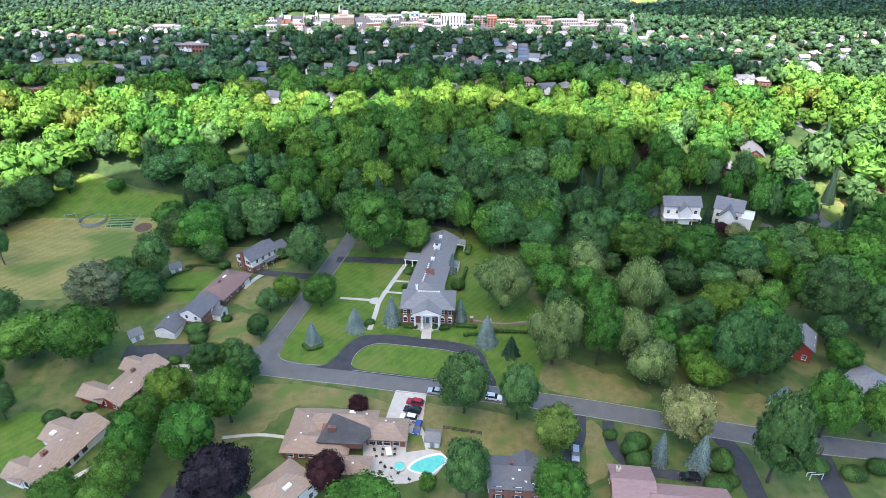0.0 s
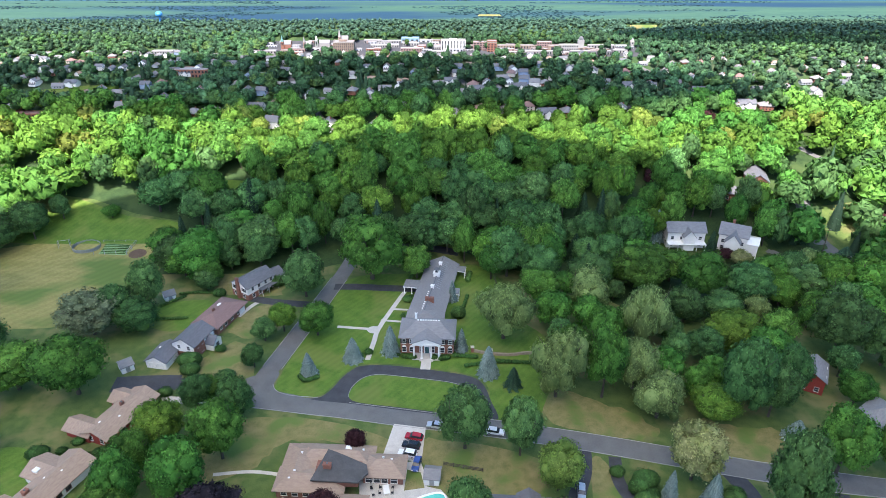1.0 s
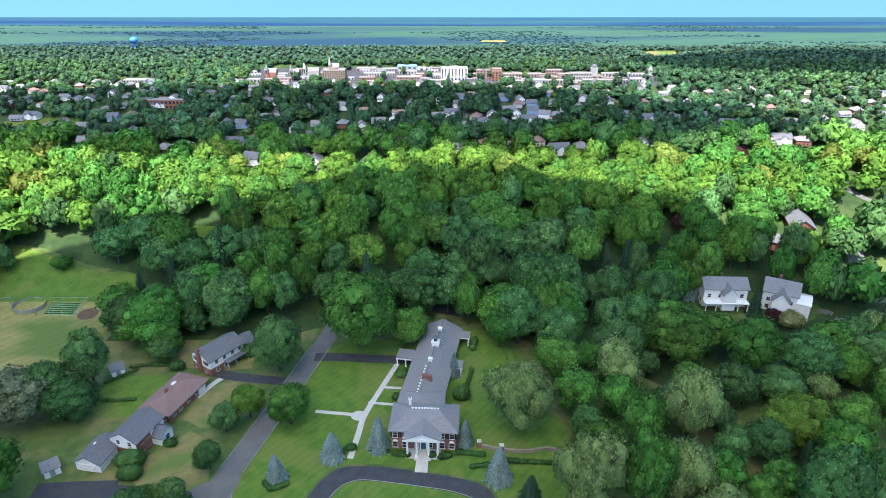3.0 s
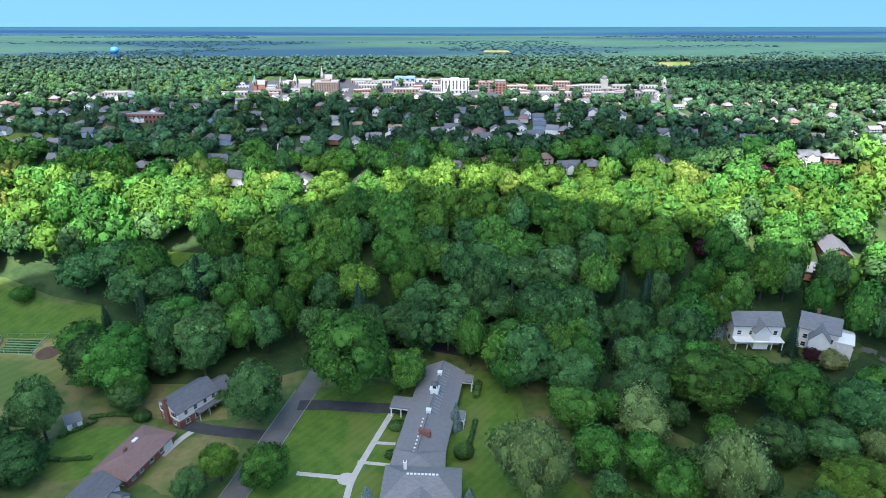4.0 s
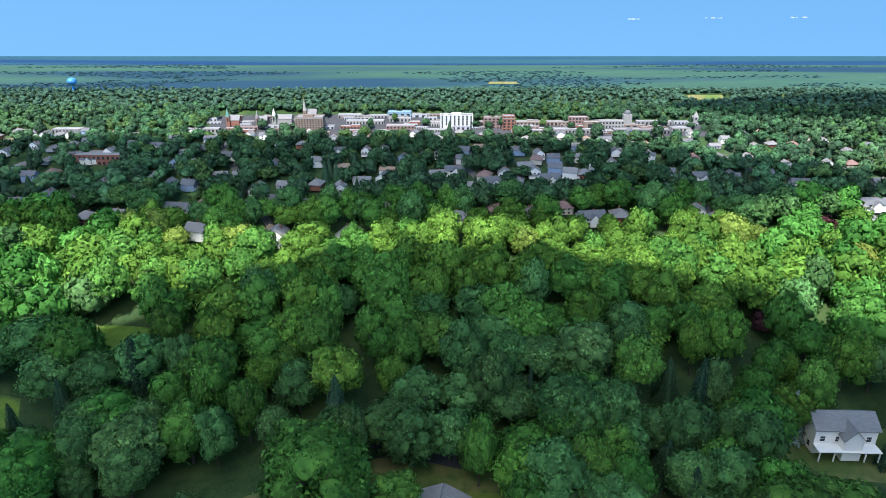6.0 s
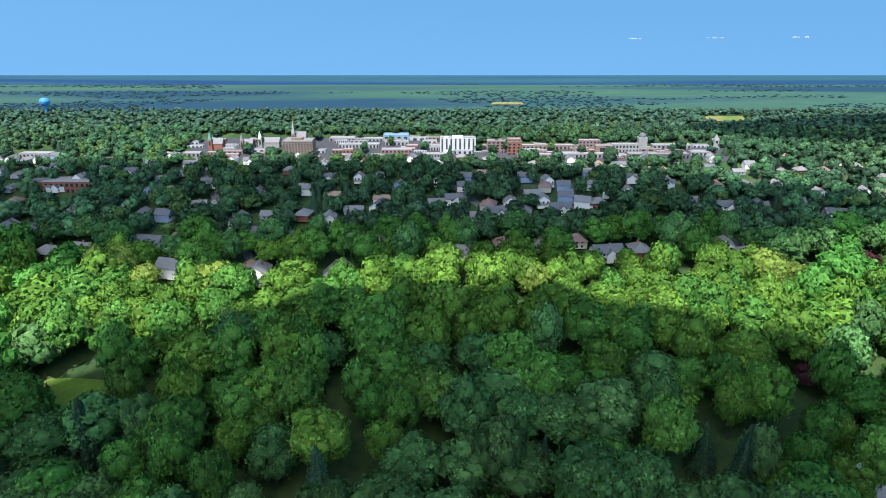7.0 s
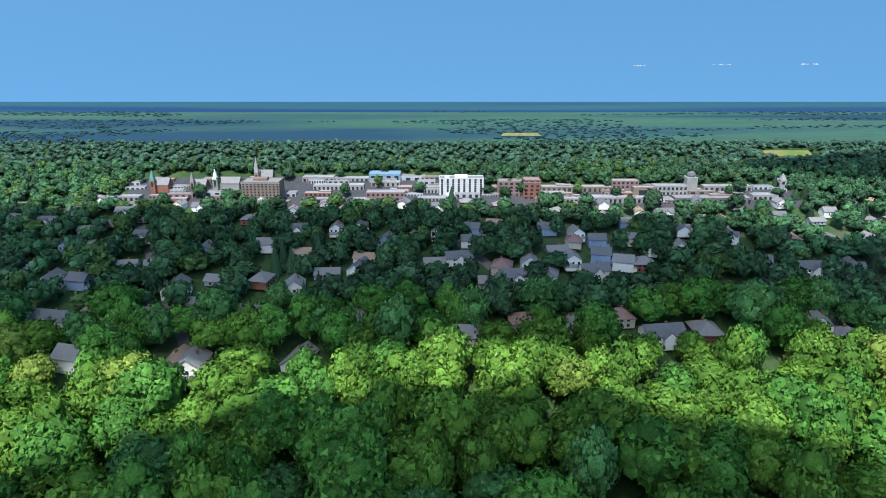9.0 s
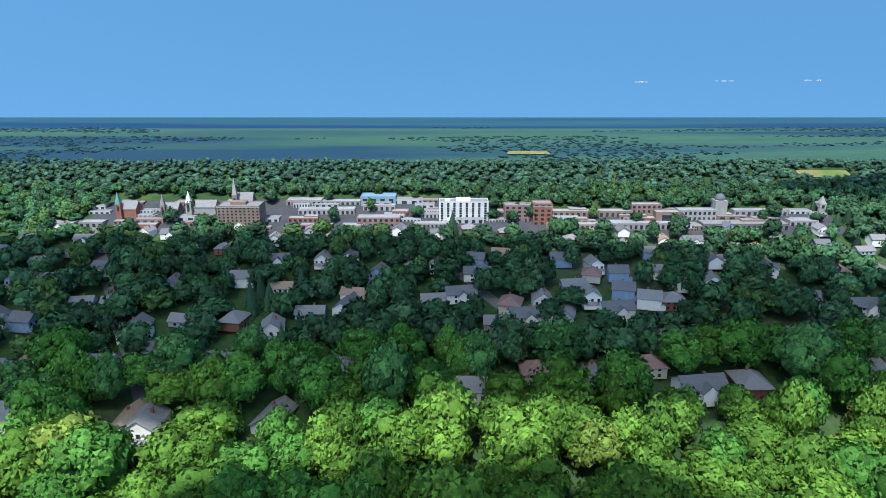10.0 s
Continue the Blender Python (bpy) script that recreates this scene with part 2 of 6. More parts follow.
def strip(name, pts, width, material, lift, parent=None, thick=0.0, **tags):
    """A band of even width along a flowing line, on the land."""
    line, verts, faces = smooth_line([(a, plot(b)) for a, b in pts]), [], []
    for i, p in enumerate(line):
        way = (line[min(i + 1, len(line) - 1)] - line[max(i - 1, 0)]).normalized()
        side = Vector((-way.y, way.x)) * width / 2
        for q in (p + side, p - side):
            verts.append((q.x, q.y, land(q.y) + lift))
    for i in range(len(line) - 1):
        faces.append((2 * i, 2 * i + 1, 2 * i + 3, 2 * i + 2))
    ob = link(name, verts, faces, material, parent)
    if thick:
        mod = ob.modifiers.new("body", "SOLIDIFY")
        mod.thickness, mod.offset = thick, 0
    return tagged(ob, **tags)


def area(name, pts, material, lift, curved=True, thick=0.0, ragged=0.0, **tags):
    """A patch of ground with a flowing outline."""
    pts = [(a, plot(b)) for a, b in pts]
    line = smooth_line(pts, True, 6) if curved else [Vector(p) for p in pts]
    if ragged:
        line = [p + ragged * Vector((noise.noise((p.x * 0.4, p.y * 0.4, 1)) + 0.6 * noise.noise((p.x * 1.3, p.y * 1.3, 4)), noise.noise((p.x * 0.4, p.y * 0.4, 7)) + 0.6 * noise.noise((p.x * 1.3, p.y * 1.3, 9)))) for p in line]
    bm = bmesh.new()
    f = bm.faces.new([bm.verts.new((p.x, p.y, land(p.y) + lift)) for p in line])
    f.normal_update()
    if f.normal.z < 0:
        f.normal_flip()
    bmesh.ops.triangulate(bm, faces=[f])
    for cut in range(205, 420, 5):
        if min(p.y for p in line) < cut < max(p.y for p in line):
            bmesh.ops.bisect_plane(bm, geom=list(bm.verts) + list(bm.edges) + list(bm.faces), plane_co=(0, cut, 0), plane_no=(0, 1, 0))
    for v in bm.verts:
        v.co.z = land(v.co.y) + lift
    if thick:
        r = bmesh.ops.extrude_face_region(bm, geom=list(bm.faces))
        for v in r["geom"]:
            if isinstance(v, bmesh.types.BMVert):
                v.co.z += thick
    return tagged(part(name, bm, material), **tags)


# ---- trees ----
RNG = np.random.default_rng(7)


def ico(n):
    bm = bmesh.new()
    bmesh.ops.create_icosphere(bm, subdivisions=n, radius=1)
    v = np.array([p.co[:] for p in bm.verts])
    f = np.array([[p.index for p in q.verts] for q in bm.faces])
    bm.free()
    return v, f


ICO1, ICO2 = ico(1), ico(2)


def clumps(rng, centres, radii, count, size, long=1.0, up=0.35):
    """Leaf sprays: small pointed pieces over the lobes of a crown, facing out with some scatter. Also the way each one faces, and its lobe."""
    share = radii.prod(1) ** 0.67
    which = rng.choice(len(centres), count, p=share / share.sum())
    d = rng.normal(size=(count, 3))
    d[:, 2] = np.abs(d[:, 2]) * 1.1 - up
    d /= np.linalg.norm(d, axis=1)[:, None]
    at = centres[which] + d * radii[which] * rng.uniform(0.82, 1.2, (count, 1))
    nrm = d + rng.normal(size=(count, 3)) * 0.42
    nrm /= np.linalg.norm(nrm, axis=1)[:, None]
    ref = np.where(np.abs(nrm[:, 2:]) < 0.8, [[0, 0, 1]], [[1, 0, 0]])
    u = np.cross(nrm, ref)
    u /= np.linalg.norm(u, axis=1)[:, None]
    v = np.cross(nrm, u)
    spin = rng.uniform(0, 6.28, (count, 1)) if long < 1.5 else rng.normal(0, 0.4, (count, 1))
    u, v = u * np.cos(spin) + v * np.sin(spin), v * np.cos(spin) - u * np.sin(spin)
    s = size * rng.uniform(0.6, 1.4, (count, 1))
    spray = np.stack([at + u * s, at - u * s * 0.8 + v * s * 0.5 * long, at - u * s * 0.2 - v * s * long], 1)
    face = np.cross(spray[:, 1] - spray[:, 0], spray[:, 2] - spray[:, 0])
    back = (face * d).sum(1) < 0
    spray[back] = spray[back][:, ::-1]
    faces = np.arange(count * 3).reshape(-1, 3)
    return spray.reshape(-1, 3), faces, np.repeat(d * 0.35 + nrm * 0.4, 3, axis=0), np.repeat(which, 3)


def conifer_mesh(kind, rng, n, tiers):
    """Whorls of drooping needle sprays round an inner cone coloured dark as shade."""
    arms_n = 11 if kind == "spruce" else 7
    f = rng.uniform(0, 1, n) ** 1.45
    tier = np.floor(f * tiers)
    saw = (f * tiers) % 1.0
    arms = rng.integers(0, arms_n, n) / arms_n * 6.2832 + tier * 0.9 + rng.normal(0, 0.16, n)
    reach = rng.uniform(0.45, 1.0, n) ** 0.6
    jag = 1 + 0.16 * np.sin(arms * arms_n + tier * 2.1) * (1 - f)
    r = (0.5 * (1 - f) ** 0.72 + 0.012) * (1.06 - 0.34 * saw) * reach * jag
    z = 0.05 + 0.94 * f - 0.09 * r
    at = np.stack([r * np.cos(arms), r * np.sin(arms), z], 1)
    out = np.stack([np.cos(arms), np.sin(arms), -0.35 + rng.normal(0, 0.2, n)], 1)
    side = np.stack([-np.sin(arms), np.cos(arms), rng.normal(0, 0.3, n)], 1)
    ln, wd = rng.uniform(0.02, 0.042, (n, 1)) * (1.15 - 0.5 * f[:, None]), rng.uniform(0.015, 0.03, (n, 1)) * (1.3 - 0.6 * f[:, None])
    spray = np.stack([at + out * ln, at - out * ln * 0.4 + side * wd, at - out * ln * 0.4 - side * wd], 1)
    way = np.stack([np.cos(arms), np.sin(arms), np.full(n, 0.9)], 1) + rng.normal(0, 0.25, (n, 3))
    back = (np.cross(spray[:, 1] - spray[:, 0], spray[:, 2] - spray[:, 0]) * way).sum(1) < 0
    spray[back] = spray[back][:, ::-1]
    ring, rows = 8, 5
    core, cone = [], []
    for k in range(rows):
        q = k / (rows - 1)
        for j in range(ring):
            w = 0.3 * (1 - q) ** 0.9 + 0.004
            core.append((w * math.cos(6.283 * j / ring), w * math.sin(6.283 * j / ring), 0.05 + 0.9 * q))
    for k in range(rows - 1):
        for j in range(ring):
            a, b, c, d = k * ring + j, k * ring + (j + 1) % ring, (k + 1) * ring + (j + 1) % ring, (k + 1) * ring + j
            cone += [(a, b, c), (a, c, d)]
    core = np.array(core)
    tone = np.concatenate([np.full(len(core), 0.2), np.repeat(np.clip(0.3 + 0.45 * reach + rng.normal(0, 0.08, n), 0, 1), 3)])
    return (np.vstack([core, spray.reshape(-1, 3)]), np.vstack([np.array(cone), np.arange(n * 3).reshape(-1, 3) + len(core)]),
            np.vstack([core * [1, 1, 0] + [0, 0, 0.1], np.repeat(way, 3, axis=0)]), tone)


def crown_mesh(kind, seed, count=900, lobes=24, core=None):
    """A crown one metre high and one wide: rounded leafy lobes on a bulging shell. Vertices, triangles, facing and tone."""
    rng = np.random.default_rng(seed)
    core = core or ICO1
    if kind in ("spruce", "pine"):
        return conifer_mesh(kind, rng, max(int(count * 1.2), 120), 13 if kind == "spruce" else 9)
    k = np.arange(lobes) + 0.5
    polar, turn = np.arccos(1 - 1.62 * k / lobes), 2.39996 * k + rng.uniform(0, 6.28)
    c = np.stack([np.sin(polar) * np.cos(turn), np.sin(polar) * np.sin(turn), np.cos(polar)], 1) + rng.normal(size=(lobes, 3)) * 0.16
    c /= np.linalg.norm(c, axis=1)[:, None]
    boughs = rng.normal(size=(7, 3)) + [0, 0, 0.3]
    boughs /= np.linalg.norm(boughs, axis=1)[:, None]
    near = np.exp(-(1 - (c @ boughs.T).max(1)) / 0.14)
    shell = 0.7 + 0.3 * near + rng.uniform(-0.08, 0.08, lobes)
    if kind == "willow":
        shell = 0.5 + 0.5 * near + rng.uniform(-0.08, 0.08, lobes)
    big = (9.0 / max(lobes, 9)) ** 0.5
    radii = rng.uniform(0.65, 1.2, (lobes, 1)) * (0.09 + 0.17 * big) * [1, 1, 0.8]
    middle, spread = [0, 0, 0.53], np.array([0.5, 0.5, 0.47])
    if kind == "willow":
        radii = radii * [0.95, 0.95, 1.35]
    centres = c * shell[:, None] * (spread - radii * 0.8) + middle
    if kind == "willow":
        centres[:, 2] -= 0.12 * np.linalg.norm(centres[:, :2], axis=1)
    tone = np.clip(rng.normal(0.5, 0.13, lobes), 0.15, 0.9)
    # the middle core takes a darker tone, shade painted inside the crown
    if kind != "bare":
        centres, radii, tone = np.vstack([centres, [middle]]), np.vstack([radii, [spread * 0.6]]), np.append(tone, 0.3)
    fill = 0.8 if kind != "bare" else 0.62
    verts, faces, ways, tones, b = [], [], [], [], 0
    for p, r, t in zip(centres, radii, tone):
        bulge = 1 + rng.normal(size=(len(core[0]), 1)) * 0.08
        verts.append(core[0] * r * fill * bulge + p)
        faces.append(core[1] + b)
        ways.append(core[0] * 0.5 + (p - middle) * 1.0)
        # lobe cores are a little darker, shade painted between the sprays
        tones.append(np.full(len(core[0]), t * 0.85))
        b += len(core[0])
    long, size = (1.7, 0.02) if kind == "willow" else (1.1, 0.027)
    n = len(centres) - (kind != "bare")
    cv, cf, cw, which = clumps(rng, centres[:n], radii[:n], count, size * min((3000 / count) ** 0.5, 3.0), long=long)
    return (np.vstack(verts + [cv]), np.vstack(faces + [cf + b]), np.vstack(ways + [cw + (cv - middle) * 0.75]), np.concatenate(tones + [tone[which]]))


def leafy_mesh(name, v, f, way, tone, material):
    """A mesh of loose leaf pieces that are lit as rounded masses."""
    me = bpy.data.meshes.new(name)
    me.vertices.add(len(v))
    me.vertices.foreach_set("co", np.ascontiguousarray(v, dtype=np.float32).ravel())
    me.loops.add(len(f) * 3)
    me.loops.foreach_set("vertex_index", np.ascontiguousarray(f, dtype=np.int32).ravel())
    me.polygons.add(len(f))
    me.polygons.foreach_set("loop_start", np.arange(0, len(f) * 3, 3, dtype=np.int32))
    me.polygons.foreach_set("use_smooth", np.ones(len(f), dtype=bool))
    me.update(calc_edges=True)
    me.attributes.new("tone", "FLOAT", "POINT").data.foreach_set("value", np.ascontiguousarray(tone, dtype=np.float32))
    way = way / np.maximum(np.linalg.norm(way, axis=1), 1e-6)[:, None]
    me.normals_split_custom_set_from_vertices(way.astype(np.float32))
    me.materials.append(material)
    return me


def trunk_mesh(seed, kind):
    rng, bm = np.random.default_rng(seed), bmesh.new()

    def limb(a, b, r0, r1, sides=6):
        a, b = Vector(a), Vector(b)
        way = (b - a).normalized()
        u = way.cross(Vector((0.31, 0.95, 0.1))).normalized()
        w = way.cross(u)
        rings = [[bm.verts.new(p + (u * math.cos(6.283 * j / sides) + w * math.sin(6.283 * j / sides)) * r) for j in range(sides)] for p, r in ((a, r0), (b, r1))]
        for j in range(sides):
            bm.faces.new((rings[0][j], rings[0][(j + 1) % sides], rings[1][(j + 1) % sides], rings[1][j]))

    top = 0.95 if kind in ("spruce", "pine") else 0.42
    limb((0, 0, -0.02), (0, 0, 0.1), 0.034, 0.026)
    limb((0, 0, 0.1), (0.01, 0, top), 0.026, 0.015 if top < 0.9 else 0.004)
    if top < 0.9:
        for k in range(9 if kind == "bare" else 6):
            a, z = k * 2.4 + rng.uniform(0, 1), rng.uniform(0.25, 0.42)
            end = (0.3 * math.cos(a), 0.3 * math.sin(a), z + rng.uniform(0.2, 0.4))
            limb((0.005, 0, z), end, 0.013, 0.005, 5)
            for q in range(2):
                limb(end, (end[0] * rng.uniform(1.0, 1.5), end[1] * rng.uniform(1.0, 1.5), end[2] + rng.uniform(0.02, 0.16)), 0.005, 0.002, 4)
    me = bpy.data.meshes.new("trunk")
    bm.to_mesh(me)
    bm.free()
    me.materials.append(M["bark"])
    return me


TREE_MESHES = {}


def tree_meshes(kind, variant, fine):
    key = (kind, variant, fine)
    if key not in TREE_MESHES:
        count = {"bare": 5600, "spruce": 5200, "pine": 2600}.get(kind, 6400 if fine else 2700)
        made = crown_mesh(kind, 100 + 17 * variant + len(kind) * 1000, count, 64 if fine else 40)
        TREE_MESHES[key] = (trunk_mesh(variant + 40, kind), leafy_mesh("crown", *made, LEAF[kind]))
    return TREE_MESHES[key]


TREE_WORDS = {
    "maple": "broad maple with dense fresh green leaves", "oak": "spreading oak with dark green leaves", "linden": "round linden with yellow-green leaves",
    "willow": "large willow with pale drooping foliage", "bloom": "linden in creamy yellow bloom", "spruce": "conical blue spruce with silvery needles",
    "pine": "dark green pine with tiered branches", "plum": "small purple-leaved plum tree", "beech": "copper beech with almost black leaves",
    "birch": "airy birch with light green leaves", "bare": "sparse grey-green tree with thin branches", "yellow": "golden-leaved tree glowing in the sun"}


def tree(kind, x, y, height, width, where="standing in the grass", group="", fine=True):
    v = int(RNG.integers(0, 4))
    trunk, crown = tree_meshes(kind, v, fine)
    e = thing(kind + "_tree", x, y, None, float(RNG.uniform(0, 360)), label=TREE_WORDS[kind] + " " + where, category="tree", group=group)
    w = width * (1.03 if kind not in ("spruce", "pine") else 1.0)
    for name, me in (("trunk", trunk), ("crown", crown)):
        o = new(name, me)
        o.parent = e
        o.scale = (w, w, height)
    return e
# ---- the land ----
def ground():
    xs = np.unique(np.concatenate([np.linspace(-1500, -400, 12), np.linspace(-400, 400, 41), np.linspace(400, 1500, 12)]))
    ys = np.unique(np.concatenate([np.linspace(-600, 60, 8), np.linspace(60, 560, 101), np.linspace(560, 1500, 20)]))
    verts = [(x, y, land(y)) for y in ys for x in xs]
    nx = len(xs)
    faces = [(j * nx + i, j * nx + i + 1, (j + 1) * nx + i + 1, (j + 1) * nx + i) for j in range(len(ys) - 1) for i in range(nx - 1)]
    return tagged(link("ground", verts, faces, M["ground"], smooth=True), "rough green grass with dry tan patches under the trees", "ground", kind="structure")


ground()
S = dict(kind="structure")
# roads and drives
strip("road", [(-58, 133.6), (-46, 131.6), (-34, 129.6), (-25, 128.2), (-12.5, 125.8), (-1.5, 124.0), (13, 121.6), (31, 118.0), (45, 114.8), (70.5, 108.6), (95, 103.6), (180, 88)], 5.9, M["asphalt"], 0.08, label="grey asphalt residential street with pale edges", category="road", **S)
area("road_corner", [(-57, 139), (-53.2, 142.5), (-47.0, 144), (-47.2, 138.6), (-45.6, 135.8), (-38, 133.2), (-38, 128), (-56, 130.6)], M["asphalt"], 0.083, label="rounded asphalt corner of the side lane", category="road", **S)
strip("side_road", [(-49.5, 133), (-50.6, 141), (-47.6, 153), (-44.6, 165), (-40.6, 182), (-36.4, 199), (-33, 216)], 5.6, M["asphalt"], 0.086, label="worn grey asphalt side lane running to the woods", category="road", **S)
area("driveway", [(-35.6, 132.4), (-33, 133.6), (-30.8, 136.6), (-28.6, 141.4), (-26.2, 144.8), (-23.4, 146.8), (-16.4, 147.0), (-10.1, 146.2), (-1.5, 144.5), (6.2, 142.6), (9.9, 140.5), (11.8, 137.0), (12.9, 132.0), (14.4, 125.2), (10, 125.6), (-1.5, 126.7), (-12.5, 128.5), (-24, 130.6)], M["tar"], 0.094, label="curved dark sealed asphalt driveway", category="driveway", **S)
strip("driveway", [(-38, 190.5), (-30, 190.5), (-20, 189.6), (-8, 189)], 4.0, M["tar"], 0.1, label="straight dark asphalt driveway to the carport", category="driveway", **S)
strip("garden_path", [(-22.2, 149.5), (-21.2, 158), (-20.4, 165), (-17, 176), (-13.2, 187.5)], 1.5, M["concrete"], 0.09, label="pale concrete garden path across the lawn", category="path", **S)
strip("garden_path", [(-33.5, 166.4), (-27, 165.6), (-20.6, 164.8)], 1.2, M["concrete"], 0.1, label="pale concrete garden path branch", category="path", **S)
# lawns
area("lawn", [(-46.6, 139.4), (-45, 136.2), (-38.5, 133.6), (-33.8, 133.9), (-31.4, 137), (-29.2, 141.8), (-26.6, 145.4), (-23.5, 147.6), (-13, 147.6), (-1.5, 145.2), (6.2, 143.3), (10.6, 141), (12.8, 136), (13.8, 126), (22, 123), (30, 136), (28, 150), (32, 160), (22, 175), (20, 196), (10, 206), (-12, 200), (-33, 196), (-41, 172)], M["lawn"], 0.012, label="mown bright green lawn round the mansion", category="lawn", **S)
area("lawn", [(-25.6, 133.4), (-25.2, 136.9), (-23.4, 140.2), (-20.6, 142.2), (-16.1, 142.4), (-9.9, 141.6), (-3.8, 140.4), (2.3, 139.1), (7.2, 136.6), (8.8, 132.8), (7.6, 127.2), (4, 126.6), (-1.4, 127.5), (-12.2, 129.4), (-22.6, 131.2)], M["lawn"], 0.13, label="bright green oval lawn inside the drive", category="lawn", **S)
area("field", [(-186, 214), (-171, 219), (-140, 220), (-112, 221), (-107, 205), (-108, 192), (-118, 182), (-121, 167), (-150, 166), (-186, 170)], M["field"], 0.014, label="mown yellowish meadow with mowing stripes", category="field", **S)


# ---- buildings ----
def block(parent, x0, y0, x1, y1, wall_h, roof_h, wall, roof, hip=False, along="x", over=0.5, base=0.0):
    """Walls with gables and an overhanging roof of real thickness; ridge along x or y."""
    flip = along == "y"
    if flip:
        x0, y0, x1, y1 = y0, x0, y1, x1
    sw = (lambda p: (p[1], p[0], p[2])) if flip else (lambda p: p)
    ym, z1, z2 = (y0 + y1) / 2, base + wall_h, base + wall_h + roof_h
    bm = bmesh.new()
    lo = [bm.verts.new(sw(p)) for p in ((x0, y0, base), (x1, y0, base), (x1, y1, base), (x0, y1, base))]
    hi = [bm.verts.new(sw(p)) for p in ((x0, y0, z1), (x1, y0, z1), (x1, y1, z1), (x0, y1, z1))]
    bm.faces.new((lo[0], lo[1], hi[1], hi[0]))
    bm.faces.new((lo[2], lo[3], hi[3], hi[2]))
    if hip:
        bm.faces.new((lo[1], lo[2], hi[2], hi[1]))
        bm.faces.new((lo[3], lo[0], hi[0], hi[3]))
    else:
        a, b = bm.verts.new(sw((x1, ym, z2 - 0.12))), bm.verts.new(sw((x0, ym, z2 - 0.12)))
        bm.faces.new((lo[1], lo[2], hi[2], a, hi[1]))
        bm.faces.new((lo[3], lo[0], hi[0], b, hi[3]))
    body = part("wall", bm, wall, parent)
    k = roof_h / ((y1 - y0) / 2)
    e0, e1, f0, f1, ez = x0 - over, x1 + over, y0 - over, y1 + over, z1 - over * k
    inset = (f1 - f0) / 2 if hip else 0.0
    inset = min(inset, (e1 - e0) / 2 - 0.05)
    bm = bmesh.new()
    top = []
    for dz in (0.14, -0.06):
        top.append([bm.verts.new(sw(p)) for p in ((e0, f0, ez + dz), (e1, f0, ez + dz), (e1, f1, ez + dz), (e0, f1, ez + dz), (e0 + inset, ym, z2 + dz), (e1 - inset, ym, z2 + dz))])
    for t in top:
        bm.faces.new((t[0], t[1], t[5], t[4]))
        bm.faces.new((t[2], t[3], t[4], t[5]))
        if hip:
            bm.faces.new((t[1], t[2], t[5]))
            bm.faces.new((t[3], t[0], t[4]))
    u, d = top
    rim = ((0, 1), (1, 2), (2, 3), (3, 0)) if hip else ((0, 1), (1, 5), (5, 2), (2, 3), (3, 4), (4, 0))
    for i, j in rim:
        bm.faces.new((u[i], u[j], d[j], d[i]))
    cover = part("roof", bm, roof, parent)
    return body, cover


def window(parent, x, y, z, w, h, side="south", frame=None, shutters=None):
    """A framed window, or a door, set on a wall: its centre on the wall's face, z at the sill."""
    bm, pane = bmesh.new(), bmesh.new()
    out = {"south": (0, -1), "north": (0, 1), "west": (-1, 0), "east": (1, 0)}[side]
    def put(m, a0, a1, z0, z1, d0, d1):
        if out[0] == 0:
            ya, yb = sorted((y + out[1] * d0, y + out[1] * d1))
            box(m, x + a0, ya, z0, x + a1, yb, z1)
        else:
            xa, xb = sorted((x + out[0] * d0, x + out[0] * d1))
            box(m, xa, y + a0, z0, xb, y + a1, z1)
    t = 0.1
    put(bm, -w / 2 - t, w / 2 + t, z - t, z + h + t, -0.02, 0.05)
    put(pane, -w / 2, w / 2, z, z + h, 0.0, 0.065)
    win = part("window", bm, frame or M["white"], parent)
    part("pane", pane, M["glass"], win)
    bars, sill = bmesh.new(), bmesh.new()
    put(bars, -w / 2, w / 2, z + h / 2 - 0.04, z + h / 2 + 0.04, 0.04, 0.08)
    part("glazing_bar", bars, frame or M["white"], win)
    put(sill, -w / 2 - t - 0.06, w / 2 + t + 0.06, z - t - 0.06, z - t, -0.02, 0.14)
    part("sill", sill, frame or M["white"], win)
    for s in ((-1, 1) if shutters else ()):
        sh = bmesh.new()
        a = s * (w / 2 + t + 0.28)
        put(sh, a - 0.24, a + 0.24, z, z + h, -0.02, 0.07)
        part("shutter", sh, shutters, win)
    return win


def chimney(parent, x, y, z0, z1, w=0.9, d=0.6, material=None):
    c = part("chimney", boxes((x - w / 2, y - d / 2, z0, x + w / 2, y + d / 2, z1), (x - w / 2 - 0.08, y - d / 2 - 0.08, z1, x + w / 2 + 0.08, y + d / 2 + 0.08, z1 + 0.15)), material or M["brick"], parent)
    part("flue", boxes((x - 0.16, y - 0.16, z1 + 0.15, x + 0.16, y + 0.16, z1 + 0.45)), M["slate_dark"], c)
    return c


DARK = mat("black_shutters", (0.012, 0.012, 0.014), (0.025, 0.025, 0.03), 2.0, rough=0.5)
GREYM = mat("galvanised_metal", (0.3, 0.31, 0.32), (0.42, 0.43, 0.44), 2.0, rough=0.45, metal=0.6)
HEDGE = leaves("hedge_leaves", (0.03, 0.085, 0.02), (0.075, 0.16, 0.036), vary=0.2)
TAN_WALL = mat("sand_siding", (0.45, 0.4, 0.32), (0.55, 0.5, 0.4), 1.0, rough=0.7, stretch=(1, 1, 8))
STONE = mat("field_stone", (0.2, 0.16, 0.12), (0.33, 0.27, 0.21), 1.6, bump=0.5, fine=4)


